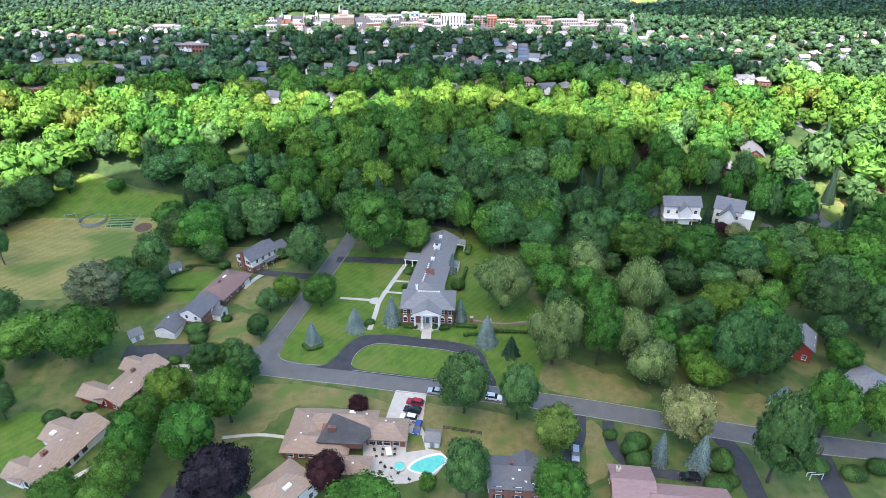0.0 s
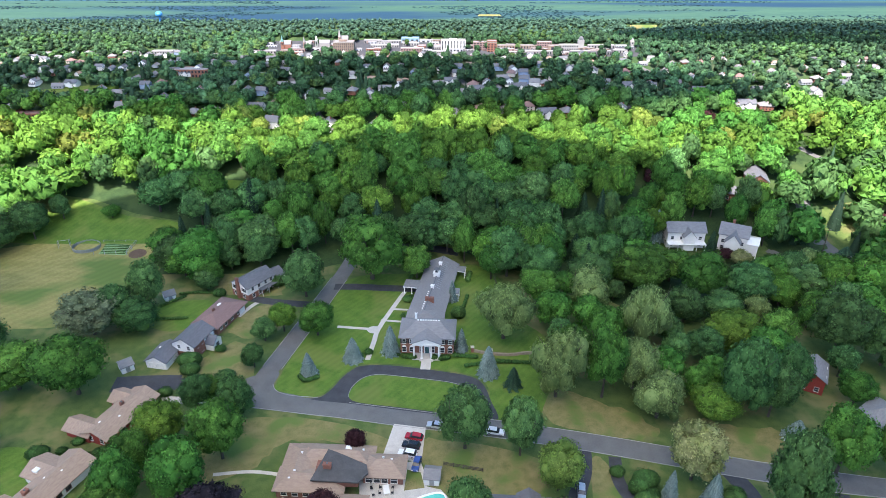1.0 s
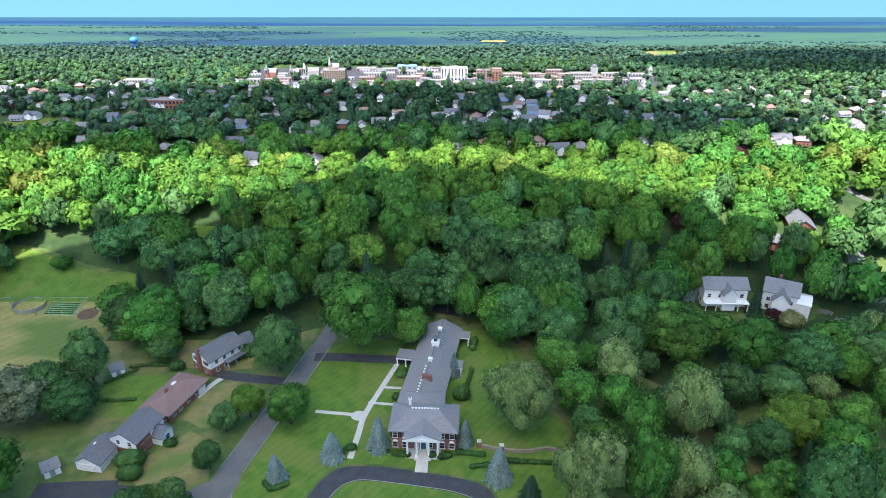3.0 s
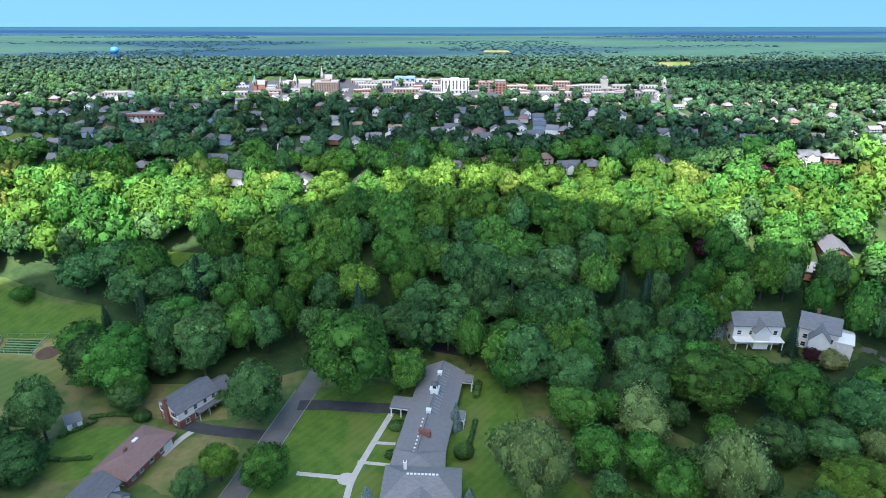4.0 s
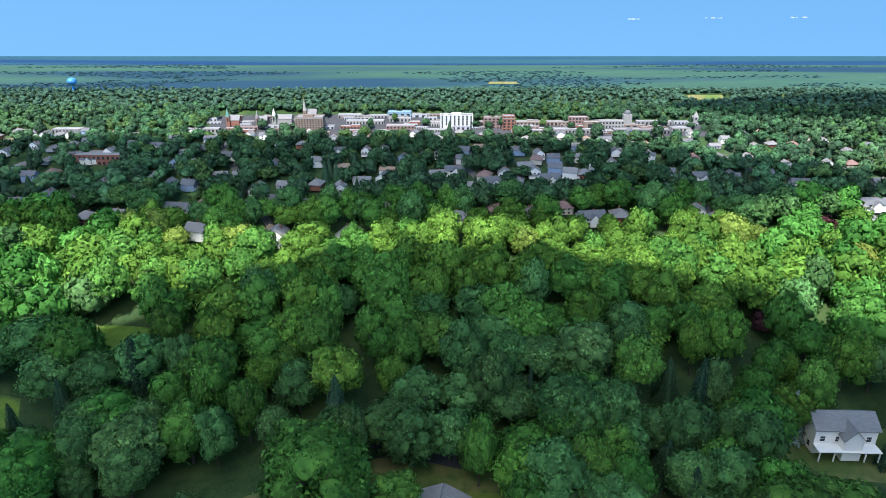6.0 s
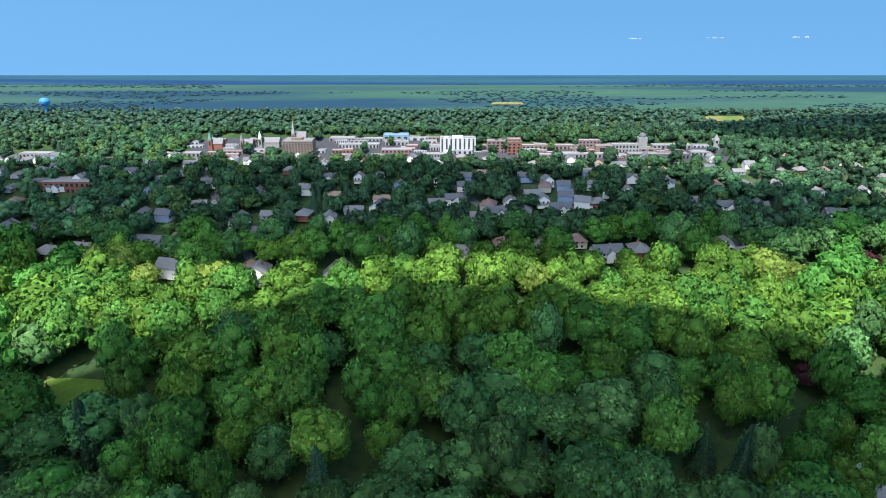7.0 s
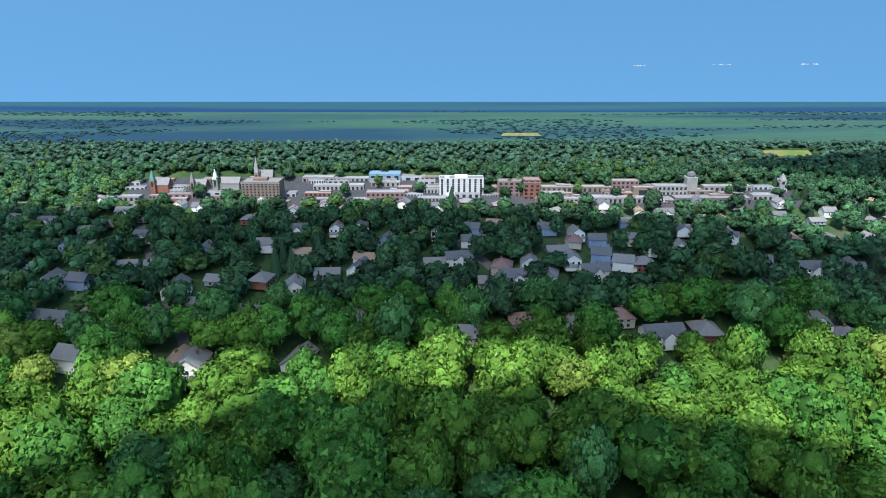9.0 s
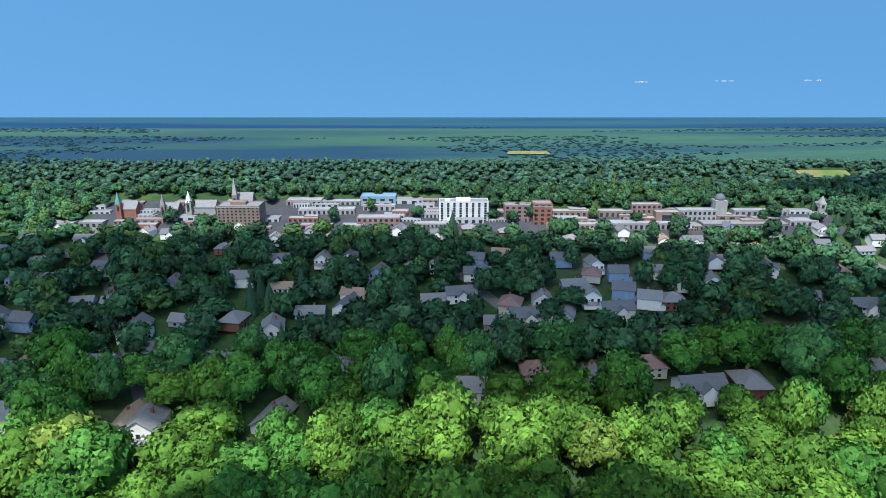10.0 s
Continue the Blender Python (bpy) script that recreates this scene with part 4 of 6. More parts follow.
block(h, 4.6, -4.0, 9.0, 4.0, 4.6, 1.2, M["white"], M["white"], over=0.3)
for x in (5.2, 7.0, 8.8):
    part("veranda_post", column(bmesh.new(), x, -5.6, 0, 4.2, 0.16), M["white"], h)
chimney(h, -1.0, 1.5, 8.4, 10.8, 0.9, 0.7)
h = plain_house("red_barn", 102.6, 139.5, 60, 9, 6.5, 4.6, 2.0, "red", "slate", "small red barn with grey shingled roof")
plain_house("white_cottage", 111.2, 121.5, 35, 11, 9, 4.8, 2.6, "white", "slate", "white cottage with grey hipped roof", hip=True)
plain_house("brick_house", 132, 251, 75, 12, 8, 5.0, 2.6, "brick", "slate_dark", "brick house with dark roof among the trees")
plain_house("brick_cottage", 121, 244, -30, 9, 6, 3.6, 2.0, "brick", "slate_dark", "brick cottage with dark roof in the wood")
plain_house("grey_cottage", 193, 236, 15, 11, 8, 4.4, 2.2, "white", "slate", "pale cottage with grey roof behind trees")
for x, y, t, w, c in ((-92.9, 183, 35, "white", "slate"), (-91.2, 145.5, 40, "white", "slate"), (-2.4, 105.2, -6, "white", "slate"), (-115.0, 110.0, 20, "white", "white")):
    g = thing("garden_shed", x, y, None, t, label="small white garden shed with " + ("grey" if c == "slate" else "pale") + " roof", category="shed")
    block(g, -1.7, -1.9, 1.7, 1.9, 2.2, 1.1, M[w], M[c], over=0.3)
    part("door", boxes((-0.55, -2.0, 0.02, 0.55, -1.88, 1.9)), GREYM, g)

# drives of the small houses
for pts, w, m, t in (([(-74, 139.5), (-84, 139.2), (-92, 138.5)], 6.5, "tar", "dark asphalt garage yard"), ([(-79.5, 139.5), (-72, 139), (-62, 137.6), (-52, 137)], 4.5, "tar", "dark asphalt driveway"), ([(-66.8, 183.5), (-58, 181), (-44, 179)], 3.6, "tar", "dark asphalt driveway to the lane"),
                     ([(-66.5, 172), (-64, 178), (-61.5, 181.5)], 1.6, "concrete", "curved pale concrete footpath"), ([(-76.5, 132.5), (-70, 132.2), (-62, 132)], 2.6, "concrete", "pale concrete driveway"),
                     ([(34.4, 114), (33.4, 108), (31.4, 103), (29.5, 97), (28, 88)], 3.8, "tar", "dark asphalt driveway"), ([(41.6, 112), (40.8, 105), (42.4, 99.6), (46.5, 95.1), (53.9, 93), (60, 90.6)], 3.0, "tar", "narrow curving asphalt drive"),
                     ([(67.6, 107.5), (69.6, 101), (69.8, 92.4), (69.6, 85), (70, 70)], 4.6, "tar", "dark asphalt side street"), ([(89.4, 101), (88.9, 97), (88.2, 91), (88, 84), (88, 74)], 5.4, "tar", "dark asphalt driveway"),
                     ([(-58.5, 88), (-60, 80), (-62, 66)], 7.0, "tar", "shaded dark asphalt yard"), ([(-82.5, 105.5), (-77.5, 107.5)], 3.4, "tar", "short asphalt drive"), ([(-84.5, 92), (-80.5, 98), (-78.2, 104)], 1.3, "concrete", "straight concrete footpath"),
                     ([(-54, 106.5), (-45, 107.4), (-36.5, 106.2)], 1.0, "concrete", "thin concrete footpath across the grass"),
                     ([(121, 219.5), (129, 211.5), (138, 204), (143, 196)], 4.0, "asphalt", "grey asphalt lane by the villas"), ([(150, 246), (146.5, 228), (150, 214), (160, 203)], 6.0, "asphalt", "grey street behind the villas"),
                     ([(-34, 214), (-22, 217), (-8, 217.5), (6, 214)], 4.0, "tar", "dark drive at the wood's edge")):
    strip("driveway", pts, w, M[m], 0.07 + 0.0009 * w, label=t, category="driveway", **S)
# grounds
for step, (pts, m, t) in enumerate((([(-62, 158), (-54, 146), (-57, 138), (-72, 142), (-70, 152)], "dry", "dry mown grass beside the lane"), ([(-67, 172), (-60, 178), (-50, 176), (-50, 166), (-60, 160), (-69, 166)], "dry", "half-dry lawn before the ranch house"),
                  ([(-95, 178), (-80, 182), (-76, 172), (-84, 164), (-95, 168)], "lawn", "green back lawn"), ([(-60, 200), (-74, 200), (-80, 190), (-70, 184), (-56, 186)], "dry", "half-dry lawn round the white house"),
                  ([(-48, 126.5), (-16, 119.5), (-14, 111), (-22, 116), (-38, 117), (-46, 108), (-58, 104), (-60, 118)], "dry", "dry olive lawn beside the street"), ([(-4, 117.5), (24, 111), (26, 98), (10, 93), (0, 100), (-4, 108)], "dry", "dry tan lawn behind the fence"),
                  ([(26, 133), (29, 123), (50, 117.5), (54, 123), (42, 132), (30, 137)], "dry", "dry tan grass bank"), ([(64, 124), (76, 122), (90, 119), (88, 110), (66, 113)], "dry", "dry grass verge"), ([(36, 111), (39.5, 109.5), (39.4, 97), (32.5, 90)], "dry", "dry strip of lawn"),
                  ([(-97, 111), (-97, 98), (-112, 92), (-125, 106), (-108, 115)], "lawn", "shaded green lawn"), ([(-84, 88), (-78, 102), (-73, 98), (-78, 84)], "lawn", "green front lawn"),
                  ([(136, 203), (148, 200), (150, 190), (140, 186)], "dry", "tan dry grass by the lane"), ([(84, 182), (94, 181), (98, 178), (88, 176)], "dry", "tan clearing"), ([(14, 140), (22, 146), (30, 140), (24, 126), (14, 128)], "lawn", "green lawn by the drive"))):
    area("lawn", pts, M[m], 0.022 + 0.003 * step, ragged=1.6 if m == "dry" else 0.5, label=t, category="lawn", **S)

# street edges
def kerb(pts, shift, label="pale worn concrete kerb"):
    line = smooth_line(pts)
    out = []
    for q in range(0, len(line), 4):
        way = (line[min(q + 1, len(line) - 1)] - line[max(q - 1, 0)]).normalized()
        out.append((line[q].x - way.y * shift, line[q].y + way.x * shift))
    strip("kerb", out, 0.17, M["kerb"], 0.06, thick=0.12, label=label, category="kerb", **S)


STREET = [(-58, 133.6), (-46, 131.6), (-34, 129.6), (-25, 128.2), (-12.5, 125.8), (-1.5, 124.0), (13, 121.6), (31, 118.0), (45, 114.8), (70.5, 108.6), (95, 103.6), (180, 88)]
kerb(STREET, -3.05)
kerb(STREET[5:], 3.05)
kerb([(-25.2, 131.2), (-12.2, 129.0), (-1.4, 127.1), (7, 126.0)], 0.0)
kerb([(-47.4, 138.6), (-45.8, 135.9), (-41, 134.0), (-34, 133.3)], 0.0)
kerb([(-49.4, 146), (-47.6, 153), (-44.6, 165), (-40.6, 182), (-37.2, 196)], -2.95)
kerb([(-49.4, 146), (-47.6, 153), (-44.6, 165), (-40.6, 182), (-37.2, 196)], 2.95)
kerb([(-25.8, 133.4), (-25.4, 137), (-23.5, 140.5), (-20.6, 142.5), (-16.1, 142.7), (-3.8, 140.7), (2.3, 139.4), (7.4, 136.9), (9.1, 133)], 0.0)

# ---- pool garden ----
area("terrace", [(-19.5, 105), (-15.8, 107), (-9, 110.3), (-5.5, 110.8), (-4.4, 107.5), (-3.6, 103), (-0.5, 102.1), (1.5, 99.4), (-1.8, 93.0), (-8.2, 89.6), (-15.9, 89.6), (-18.5, 96)], M["concrete"], 0.12, curved=False, label="pale concrete pool terrace", category="terrace", **S)
area("driveway", [(-12.6, 123.2), (-14.6, 112.6), (-5.2, 110), (-4.4, 121.8)], M["concrete"], 0.11, curved=False, label="pale concrete parking bay by the street", category="driveway", **S)
WATER = mat("pool_water", (0.09, 0.5, 0.4), (0.14, 0.6, 0.48), 0.6, rough=0.06, spec=0.6, fine=4)
area("pool", [(-8.3, 95.6), (-7.0, 98.5), (-4.0, 100.7), (-0.4, 101.4), (1.0, 98.7), (-0.8, 95.6), (-3.1, 93.0), (-6.2, 93.8)], M["white"], 0.13, thick=0.1, label="white coping of the kidney-shaped pool", category="pool edge", **S)
area("pool_water", [(-7.7, 95.6), (-6.5, 98.0), (-3.9, 100.1), (-0.5, 100.8), (0.5, 98.7), (-1.2, 95.9), (-3.1, 93.7), (-6.0, 94.4)], WATER, 0.24, label="turquoise water of the garden pool", category="water", **S)
area("lawn", [(-8.5, 108.0), (-5.2, 107.1), (-4.2, 102.6), (-8.9, 101.8)], M["dry"], 0.14, curved=False, label="small dry lawn inside the terrace", category="lawn", **S)


def spa():
    e = thing("spa", -10.1, 96.3, label="round white spa tub beside the pool", category="spa")
    bm = bmesh.new()
    n = 20
    rings = [[bm.verts.new((r * math.cos(6.2832 * q / n), r * math.sin(6.2832 * q / n), z)) for q in range(n)] for r, z in ((1.5, 0.12), (1.5, 0.5), (1.2, 0.5), (1.2, 0.3))]
    for a, b in zip(rings, rings[1:]):
        for q in range(n):
            bm.faces.new((a[q], a[(q + 1) % n], b[(q + 1) % n], b[q]))
    part("rim", bm, M["concrete"], e)
    bm = bmesh.new()
    bm.faces.new([bm.verts.new((1.21 * math.cos(6.2832 * q / n), 1.21 * math.sin(6.2832 * q / n), 0.4)) for q in range(n)])
    part("water", bm, WATER, e)


spa()


def table(x, y):
    e = thing("patio_table", x, y, 0.12, 12, label="long white patio table on the terrace", category="table")
    part("tabletop", boxes((-0.7, -1.3, 0.7, 0.7, 1.3, 0.75)), M["white"], e)
    for dx in (-0.6, 0.6):
        for dy in (-1.2, 1.2):
            part("leg", boxes((dx - 0.04, dy - 0.04, 0, dx + 0.04, dy + 0.04, 0.7)), M["white"], e)
    return e


def chair(x, y, turn):
    e = thing("patio_chair", x, y, 0.12, turn, label="dark metal patio chair on the pool terrace", category="chair", group="chairs on the terrace")
    part("seat", boxes((-0.28, -0.28, 0.4, 0.28, 0.28, 0.46)), DARK, e)
    part("backrest", boxes((-0.28, 0.24, 0.46, 0.28, 0.3, 0.95)), DARK, e)
    for dx in (-0.25, 0.25):
        for dy in (-0.25, 0.25):
            part("leg", boxes((dx - 0.025, dy - 0.025, 0, dx + 0.025, dy + 0.025, 0.4)), DARK, e)
    return e


table(-12.9, 101.6)
for x, y, t in ((-14.3, 102.4, 80), (-14.3, 100.8, 95), (-11.5, 102.5, 260), (-11.5, 100.9, 275), (-16.3, 102.1, 20), (-15.7, 100.3, 110), (-14.6, 97.7, 200), (-13.4, 95.8, 40), (-11.9, 95.4, 120), (-10.3, 93.4, 250), (-14.5, 93.5, 15), (-7.6, 90.8, 60), (-16.6, 104.0, 300)):
    chair(x, y, t)


def lounger(x, y, turn):
    e = thing("sun_lounger", x, y, 0.12, turn, label="blue striped sun lounger beside the house", category="lounger", group="sun loungers")
    part("frame", boxes((-0.35, -1.0, 0.25, 0.35, 1.0, 0.32)), M["white"], e)
    part("cushion", boxes((-0.33, -0.95, 0.32, 0.33, 0.4, 0.42), (-0.33, 0.4, 0.34, 0.33, 1.0, 0.75)), mat("blue_fabric", (0.05, 0.12, 0.3), (0.09, 0.2, 0.42), 3.0, rough=0.9), e)
    for dx in (-0.3, 0.3):
        for dy in (-0.9, 0.9):
            part("leg", boxes((dx - 0.03, dy - 0.03, 0, dx + 0.03, dy + 0.03, 0.25)), M["white"], e)


for q in range(3):
    lounger(-14.2 + q * 1.5, 104.6 - 0.1 * q, 80)


def fence(x0, y0, x1, y1):
    d = math.hypot(x1 - x0, y1 - y0)
    e = thing("rail_fence", x0, y0, None, math.degrees(math.atan2(y1 - y0, x1 - x0)), label="dark weathered post-and-rail garden fence", category="fence")
    n = int(d / 2.2)
    for q in range(n + 1):
        a = d * q / n
        part("post", boxes((a - 0.08, -0.08, 0, a + 0.08, 0.08, 1.25)), M["bark"], e)
    for z in (0.35, 0.75, 1.1):
        part("rail", boxes((0, -0.04, z - 0.07, d, 0.04, z + 0.07)), M["bark"], e)


fence(0.2, 109.4, 9.4, 107.4)
fence(24.5, 98.0, 28.0, 99.0)


def car(x, y, turn, paint, words, tall=0.0):
    e = thing("car", x, y, 0.12, turn, label=words, category="car")
    bm = bmesh.new()
    prof = [(-2.25, 0.35), (-2.3, 0.75), (-2.2, 0.95), (-1.0, 1.0), (2.0, 1.02 + tall * 0.1), (2.3, 0.9), (2.3, 0.35)]
    sides = [[bm.verts.new((px, s * (0.9 if pz < 0.9 else 0.86), pz)) for px, pz in prof] for s in (-1, 1)]
    bm.faces.new(sides[0])
    bm.faces.new(sides[1][::-1])
    for q in range(len(prof)):
        r = (q + 1) % len(prof)
        bm.faces.new((sides[0][q], sides[0][r], sides[1][r], sides[1][q]))
    bmesh.ops.bevel(bm, geom=list(bm.edges), offset=0.05, segments=1, affect="EDGES")
    body = part("body", bm, paint, e)
    back = 2.15 if tall else 1.75
    cab = [(-1.05, 1.0), (-0.35, 1.45 + tall), (back - 0.45, 1.47 + tall), (back, 1.03)]
    bm = bmesh.new()
    sides = [[bm.verts.new((px, s * (0.84 if pz < 1.2 else 0.68), pz)) for px, pz in cab] for s in (-1, 1)]
    bm.faces.new(sides[0])
    bm.faces.new(sides[1][::-1])
    for q in range(4):
        r = (q + 1) % 4
        bm.faces.new((sides[0][q], sides[0][r], sides[1][r], sides[1][q]))
    part("windows", bm, M["glass"], body)
    part("car_roof", boxes((-0.4, -0.7, 1.44 + tall, back - 0.4, 0.7, 1.5 + tall)), paint, body)
    for px in (-1.4, 1.45):
        for s in (-1, 1):
            bm = bmesh.new()
            bmesh.ops.create_cone(bm, cap_ends=True, segments=14, radius1=0.33, radius2=0.33, depth=0.24, matrix=pose(px, s * 0.82, 0.33, 90, 0, 0))
            wheel = part("wheel", bm, DARK, e)
            bm = bmesh.new()
            bmesh.ops.create_cone(bm, cap_ends=True, segments=10, radius1=0.2, radius2=0.2, depth=0.26, matrix=pose(px, s * 0.82, 0.33, 90, 0, 0))
            part("rim", bm, GREYM, wheel)
    for s in (-1, 1):
        part("headlight", boxes((-2.33, s * 0.65 - 0.2, 0.68, -2.22, s * 0.65 + 0.2, 0.82)), M["white"], e)
        part("tail_light", boxes((2.22, s * 0.68 - 0.15, 0.72, 2.33, s * 0.68 + 0.15, 0.9)), M["red"], e)
    return e


RED_P = mat("red_car_paint", (0.3, 0.012, 0.02), (0.36, 0.02, 0.03), 1.0, rough=0.25, spec=0.5)
BLACK_P = mat("black_car_paint", (0.012, 0.013, 0.016), (0.022, 0.023, 0.027), 1.0, rough=0.2, spec=0.5)
WHITE_P = mat("white_car_paint", (0.7, 0.7, 0.7), (0.78, 0.78, 0.78), 1.0, rough=0.3, spec=0.5)
BLUE_P = mat("blue_car_paint", (0.03, 0.06, 0.2), (0.05, 0.09, 0.27), 1.0, rough=0.25, spec=0.5)
SILVER_P = mat("silver_car_paint", (0.4, 0.42, 0.45), (0.5, 0.52, 0.55), 1.0, rough=0.3, spec=0.5, metal=0.5)
car(-7.2, 118.0, -14, RED_P, "dark red parked estate car on pale concrete", 0.15)
car(-7.8, 115.2, -14, BLACK_P, "black parked estate car on pale concrete", 0.2)
car(-8.6, 112.4, -14, WHITE_P, "white parked van on pale concrete", 0.3)
car(-1.8, 122.0, -11, SILVER_P, "silver car parked at the street's edge", 0.1)
car(13.2, 119.8, 169, WHITE_P, "white car parked at the street's edge", 0.1)
car(31.4, 100.9, 80, SILVER_P, "dark silver car standing on a driveway", 0.2)
car(56.2, 91.7, -6, BLACK_P, "black car standing on a curved drive", 0.1)
# a car stands in for small blue bins here
car(-6.3, 109.2, 80, BLUE_P, "blue car standing in for small blue bins beside the terrace", 0.0)
car(-183, 259, 20, BLUE_P, "blue car under a carport roof", 0.2)

# ---- shrubs ----
for x, y, w, hgt in ((-2.6, 150.2, 1.6, 1.3), (-64.5, 136.5, 3.6, 3.0), (-73.6, 147.8, 5.0, 3.6), (-66.8, 154.0, 2.4, 1.8), (-62.5, 188.0, 2.4, 1.2), (-58.0, 191.5, 4.0, 3.8), (-76.5, 184.8, 3.2, 2.6), (84.9, 99.4, 3.5, 2.6), (86.2, 95.6, 4.4, 2.6), (93.7, 92.4, 4.2, 2.6), (100.4, 94.7, 4.0, 3.2), (40.8, 106.6, 2.6, 2.2), (46.6, 103.6, 4.4, 4.0), (44.4, 101.6, 3.6, 3.4), (45.0, 96.6, 4.0, 4.0), (46.8, 99.2, 3.0, 3.0), (63.9, 95.6, 4.2, 5.0), (65.2, 99.0, 3.6, 3.6), (61.5, 87.6, 4.6, 3.0), (64.6, 89.4, 3.2, 2.6), (-75.6, 134.2, 2.7, 2.4), (-72.2, 143.8, 4.0, 3.0), (-90.3, 116.5, 2.4, 1.6), (-22.2, 152.6, 1.8, 1.6), (-24.2, 151.2, 1.2, 1.4), (4.8, 171.5, 3.6, 4.4), (-11.2, 181.8, 3.4, 1.6), (-12.0, 171.5, 2.4, 1.8), (-93, 113.4, 2.0, 1.4), (-89.5, 112.4, 2.0, 1.4), (-86.5, 111.6, 2.0, 1.4), (-83.0, 112.4, 3.0, 2.0), (-76, 96, 2.4, 1.8), (-80.5, 90.5, 2.6, 1.8), (-98, 112, 4, 3)):
    hedge([(x - w * 0.22, y), (x + w * 0.22, y + 0.1)], w, hgt, "rounded green garden shrub", "shrub")


for pts, w, hgt in (([(-90, 185.5), (-84, 186.5), (-78, 186)], 1.4, 0.9), ([(-97, 172), (-90, 170.5), (-83, 171)], 1.2, 0.8), ([(-66, 188.5), (-60, 189)], 1.2, 0.8), ([(-94, 178), (-88, 184)], 1.0, 0.9), ([(-70.5, 170), (-68.5, 176)], 1.0, 0.7), ([(-12, 195), (-11, 199)], 1.0, 1.0)):
    hedge(pts, w, hgt, "low mixed garden border of green plants")


def dead_tree(x, y, hgt):
    """Bare grey limbs that fork twice."""
    e = thing("dead_tree", x, y, label="leafless grey dead tree standing in the wood", category="tree")
    o = new("trunk", trunk_mesh(int(abs(x) * 10), "bare"))
    o.parent, o.scale = e, (hgt * 0.7, hgt * 0.7, hgt)


for x, y, hgt in ((-104, 240, 15), (-94, 243, 15), (-88, 262, 13)):
    dead_tree(x, y, hgt)


def goal(x, y, turn):
    e = thing("football_goal", x, y, None, turn, label="small white tubular football goal on the grass", category="goal")
    part("frame", boxes((-1.5, -0.05, 0, -1.4, 0.05, 1.9), (1.4, -0.05, 0, 1.5, 0.05, 1.9), (-1.5, -0.05, 1.8, 1.5, 0.05, 1.9), (-1.5, 1.1, 0, -1.4, 1.2, 1.2), (1.4, 1.1, 0, 1.5, 1.2, 1.2), (-1.5, 1.1, 1.1, 1.5, 1.2, 1.2)), M["white"], e)


goal(84.8, 91.2, 4)
# play corner of the meadow
e = thing("round_enclosure", -137.5, 217, label="round enclosure with pale netting on the meadow", category="enclosure")
for q in range(18):
    a = q * 0.34907
    part("panel", boxes((-0.85, -0.04, 0.2, 0.85, 0.04, 1.5)), GREYM, e).matrix_basis = pose(5 * math.cos(a), 4.4 * math.sin(a), 0, 0, 0, 20 * q + 90)
area("garden_bed", [(-131.6, 213.4), (-121, 212.6), (-121.2, 219), (-131, 219.6)], mat("pale_crop", (0.17, 0.29, 0.12), (0.25, 0.38, 0.18), 0.8), 0.09, curved=False, label="fenced vegetable bed of pale green plants", category="garden bed", **S)
for q in range(6):
    tagged(hedge([(-131, 213.9 + q), (-126, 213.7 + q), (-121.6, 213.5 + q)], 0.4, 0.22, "low row of pale green vegetables in the bed", "vegetation"), category="vegetables", kind="stuff")
e = thing("bed_fence", -126.2, 216.2, label="thin weathered fence round the vegetable bed", category="fence")
for x, y in ((-6.4, -4), (-2.2, -4), (2.2, -4.2), (6.4, -4.4), (6.4, 0), (6.4, 4.6), (2.2, 4.6), (-2.2, 4.6), (-6.4, 4.6), (-6.4, 0)):
    part("post", boxes((x - 0.08, y - 0.08, 0, x + 0.08, y + 0.08, 1.8)), GREYM, e)
for z in (0.9, 1.7):
    part("rail", boxes((-6.4, 4.56, z, 6.4, 4.64, z + 0.1)), GREYM, e)
    part("rail", boxes((6.36, -4.4, z, 6.44, 4.56, z + 0.1)), GREYM, e)
e = thing("swing_frame", -146.5, 218, None, 20, label="bare grey swing frame standing on the grass", category="swing")
for x in (-2, 2):
    part("leg", boxes((x - 0.08, -0.9, 0, x + 0.08, -0.74, 2.6)), GREYM, e)
    part("leg", boxes((x - 0.08, 0.74, 0, x + 0.08, 0.9, 2.6)), GREYM, e)
    part("brace", boxes((x - 0.06, -0.9, 2.5, x + 0.06, 0.9, 2.6)), GREYM, e)
part("top_bar", boxes((-2.1, -0.08, 2.6, 2.1, 0.08, 2.74)), GREYM, e)
area("sand_pit", [(-116.6 + 3.3 * math.cos(q * 0.785), 213.5 + 3.0 * math.sin(q * 0.785)) for q in range(8)], mat("brown_earth", (0.09, 0.055, 0.035), (0.14, 0.09, 0.06), 0.6), 0.09, label="round patch of bare brown earth", category="earth", **S)


def pole(x, y, hgt):
    e = thing("utility_pole", x, y, label="weathered wooden utility pole beside the street", category="pole")
    bm = bmesh.new()
    bmesh.ops.create_cone(bm, cap_ends=True, segments=8, radius1=0.17, radius2=0.11, depth=hgt, matrix=pose(0, 0, hgt / 2))
    part("shaft", bm, M["bark"], e)
    part("cross_arm", boxes((-1.1, -0.06, hgt - 0.9, 1.1, 0.06, hgt - 0.75)), M["bark"], e)
    for dx in (-0.9, -0.3, 0.3, 0.9):
        part("insulator", boxes((dx - 0.05, -0.05, hgt - 0.75, dx + 0.05, 0.05, hgt - 0.55)), M["white"], e)


pole(145.6, 215, 10)
pole(143.5, 197, 9)

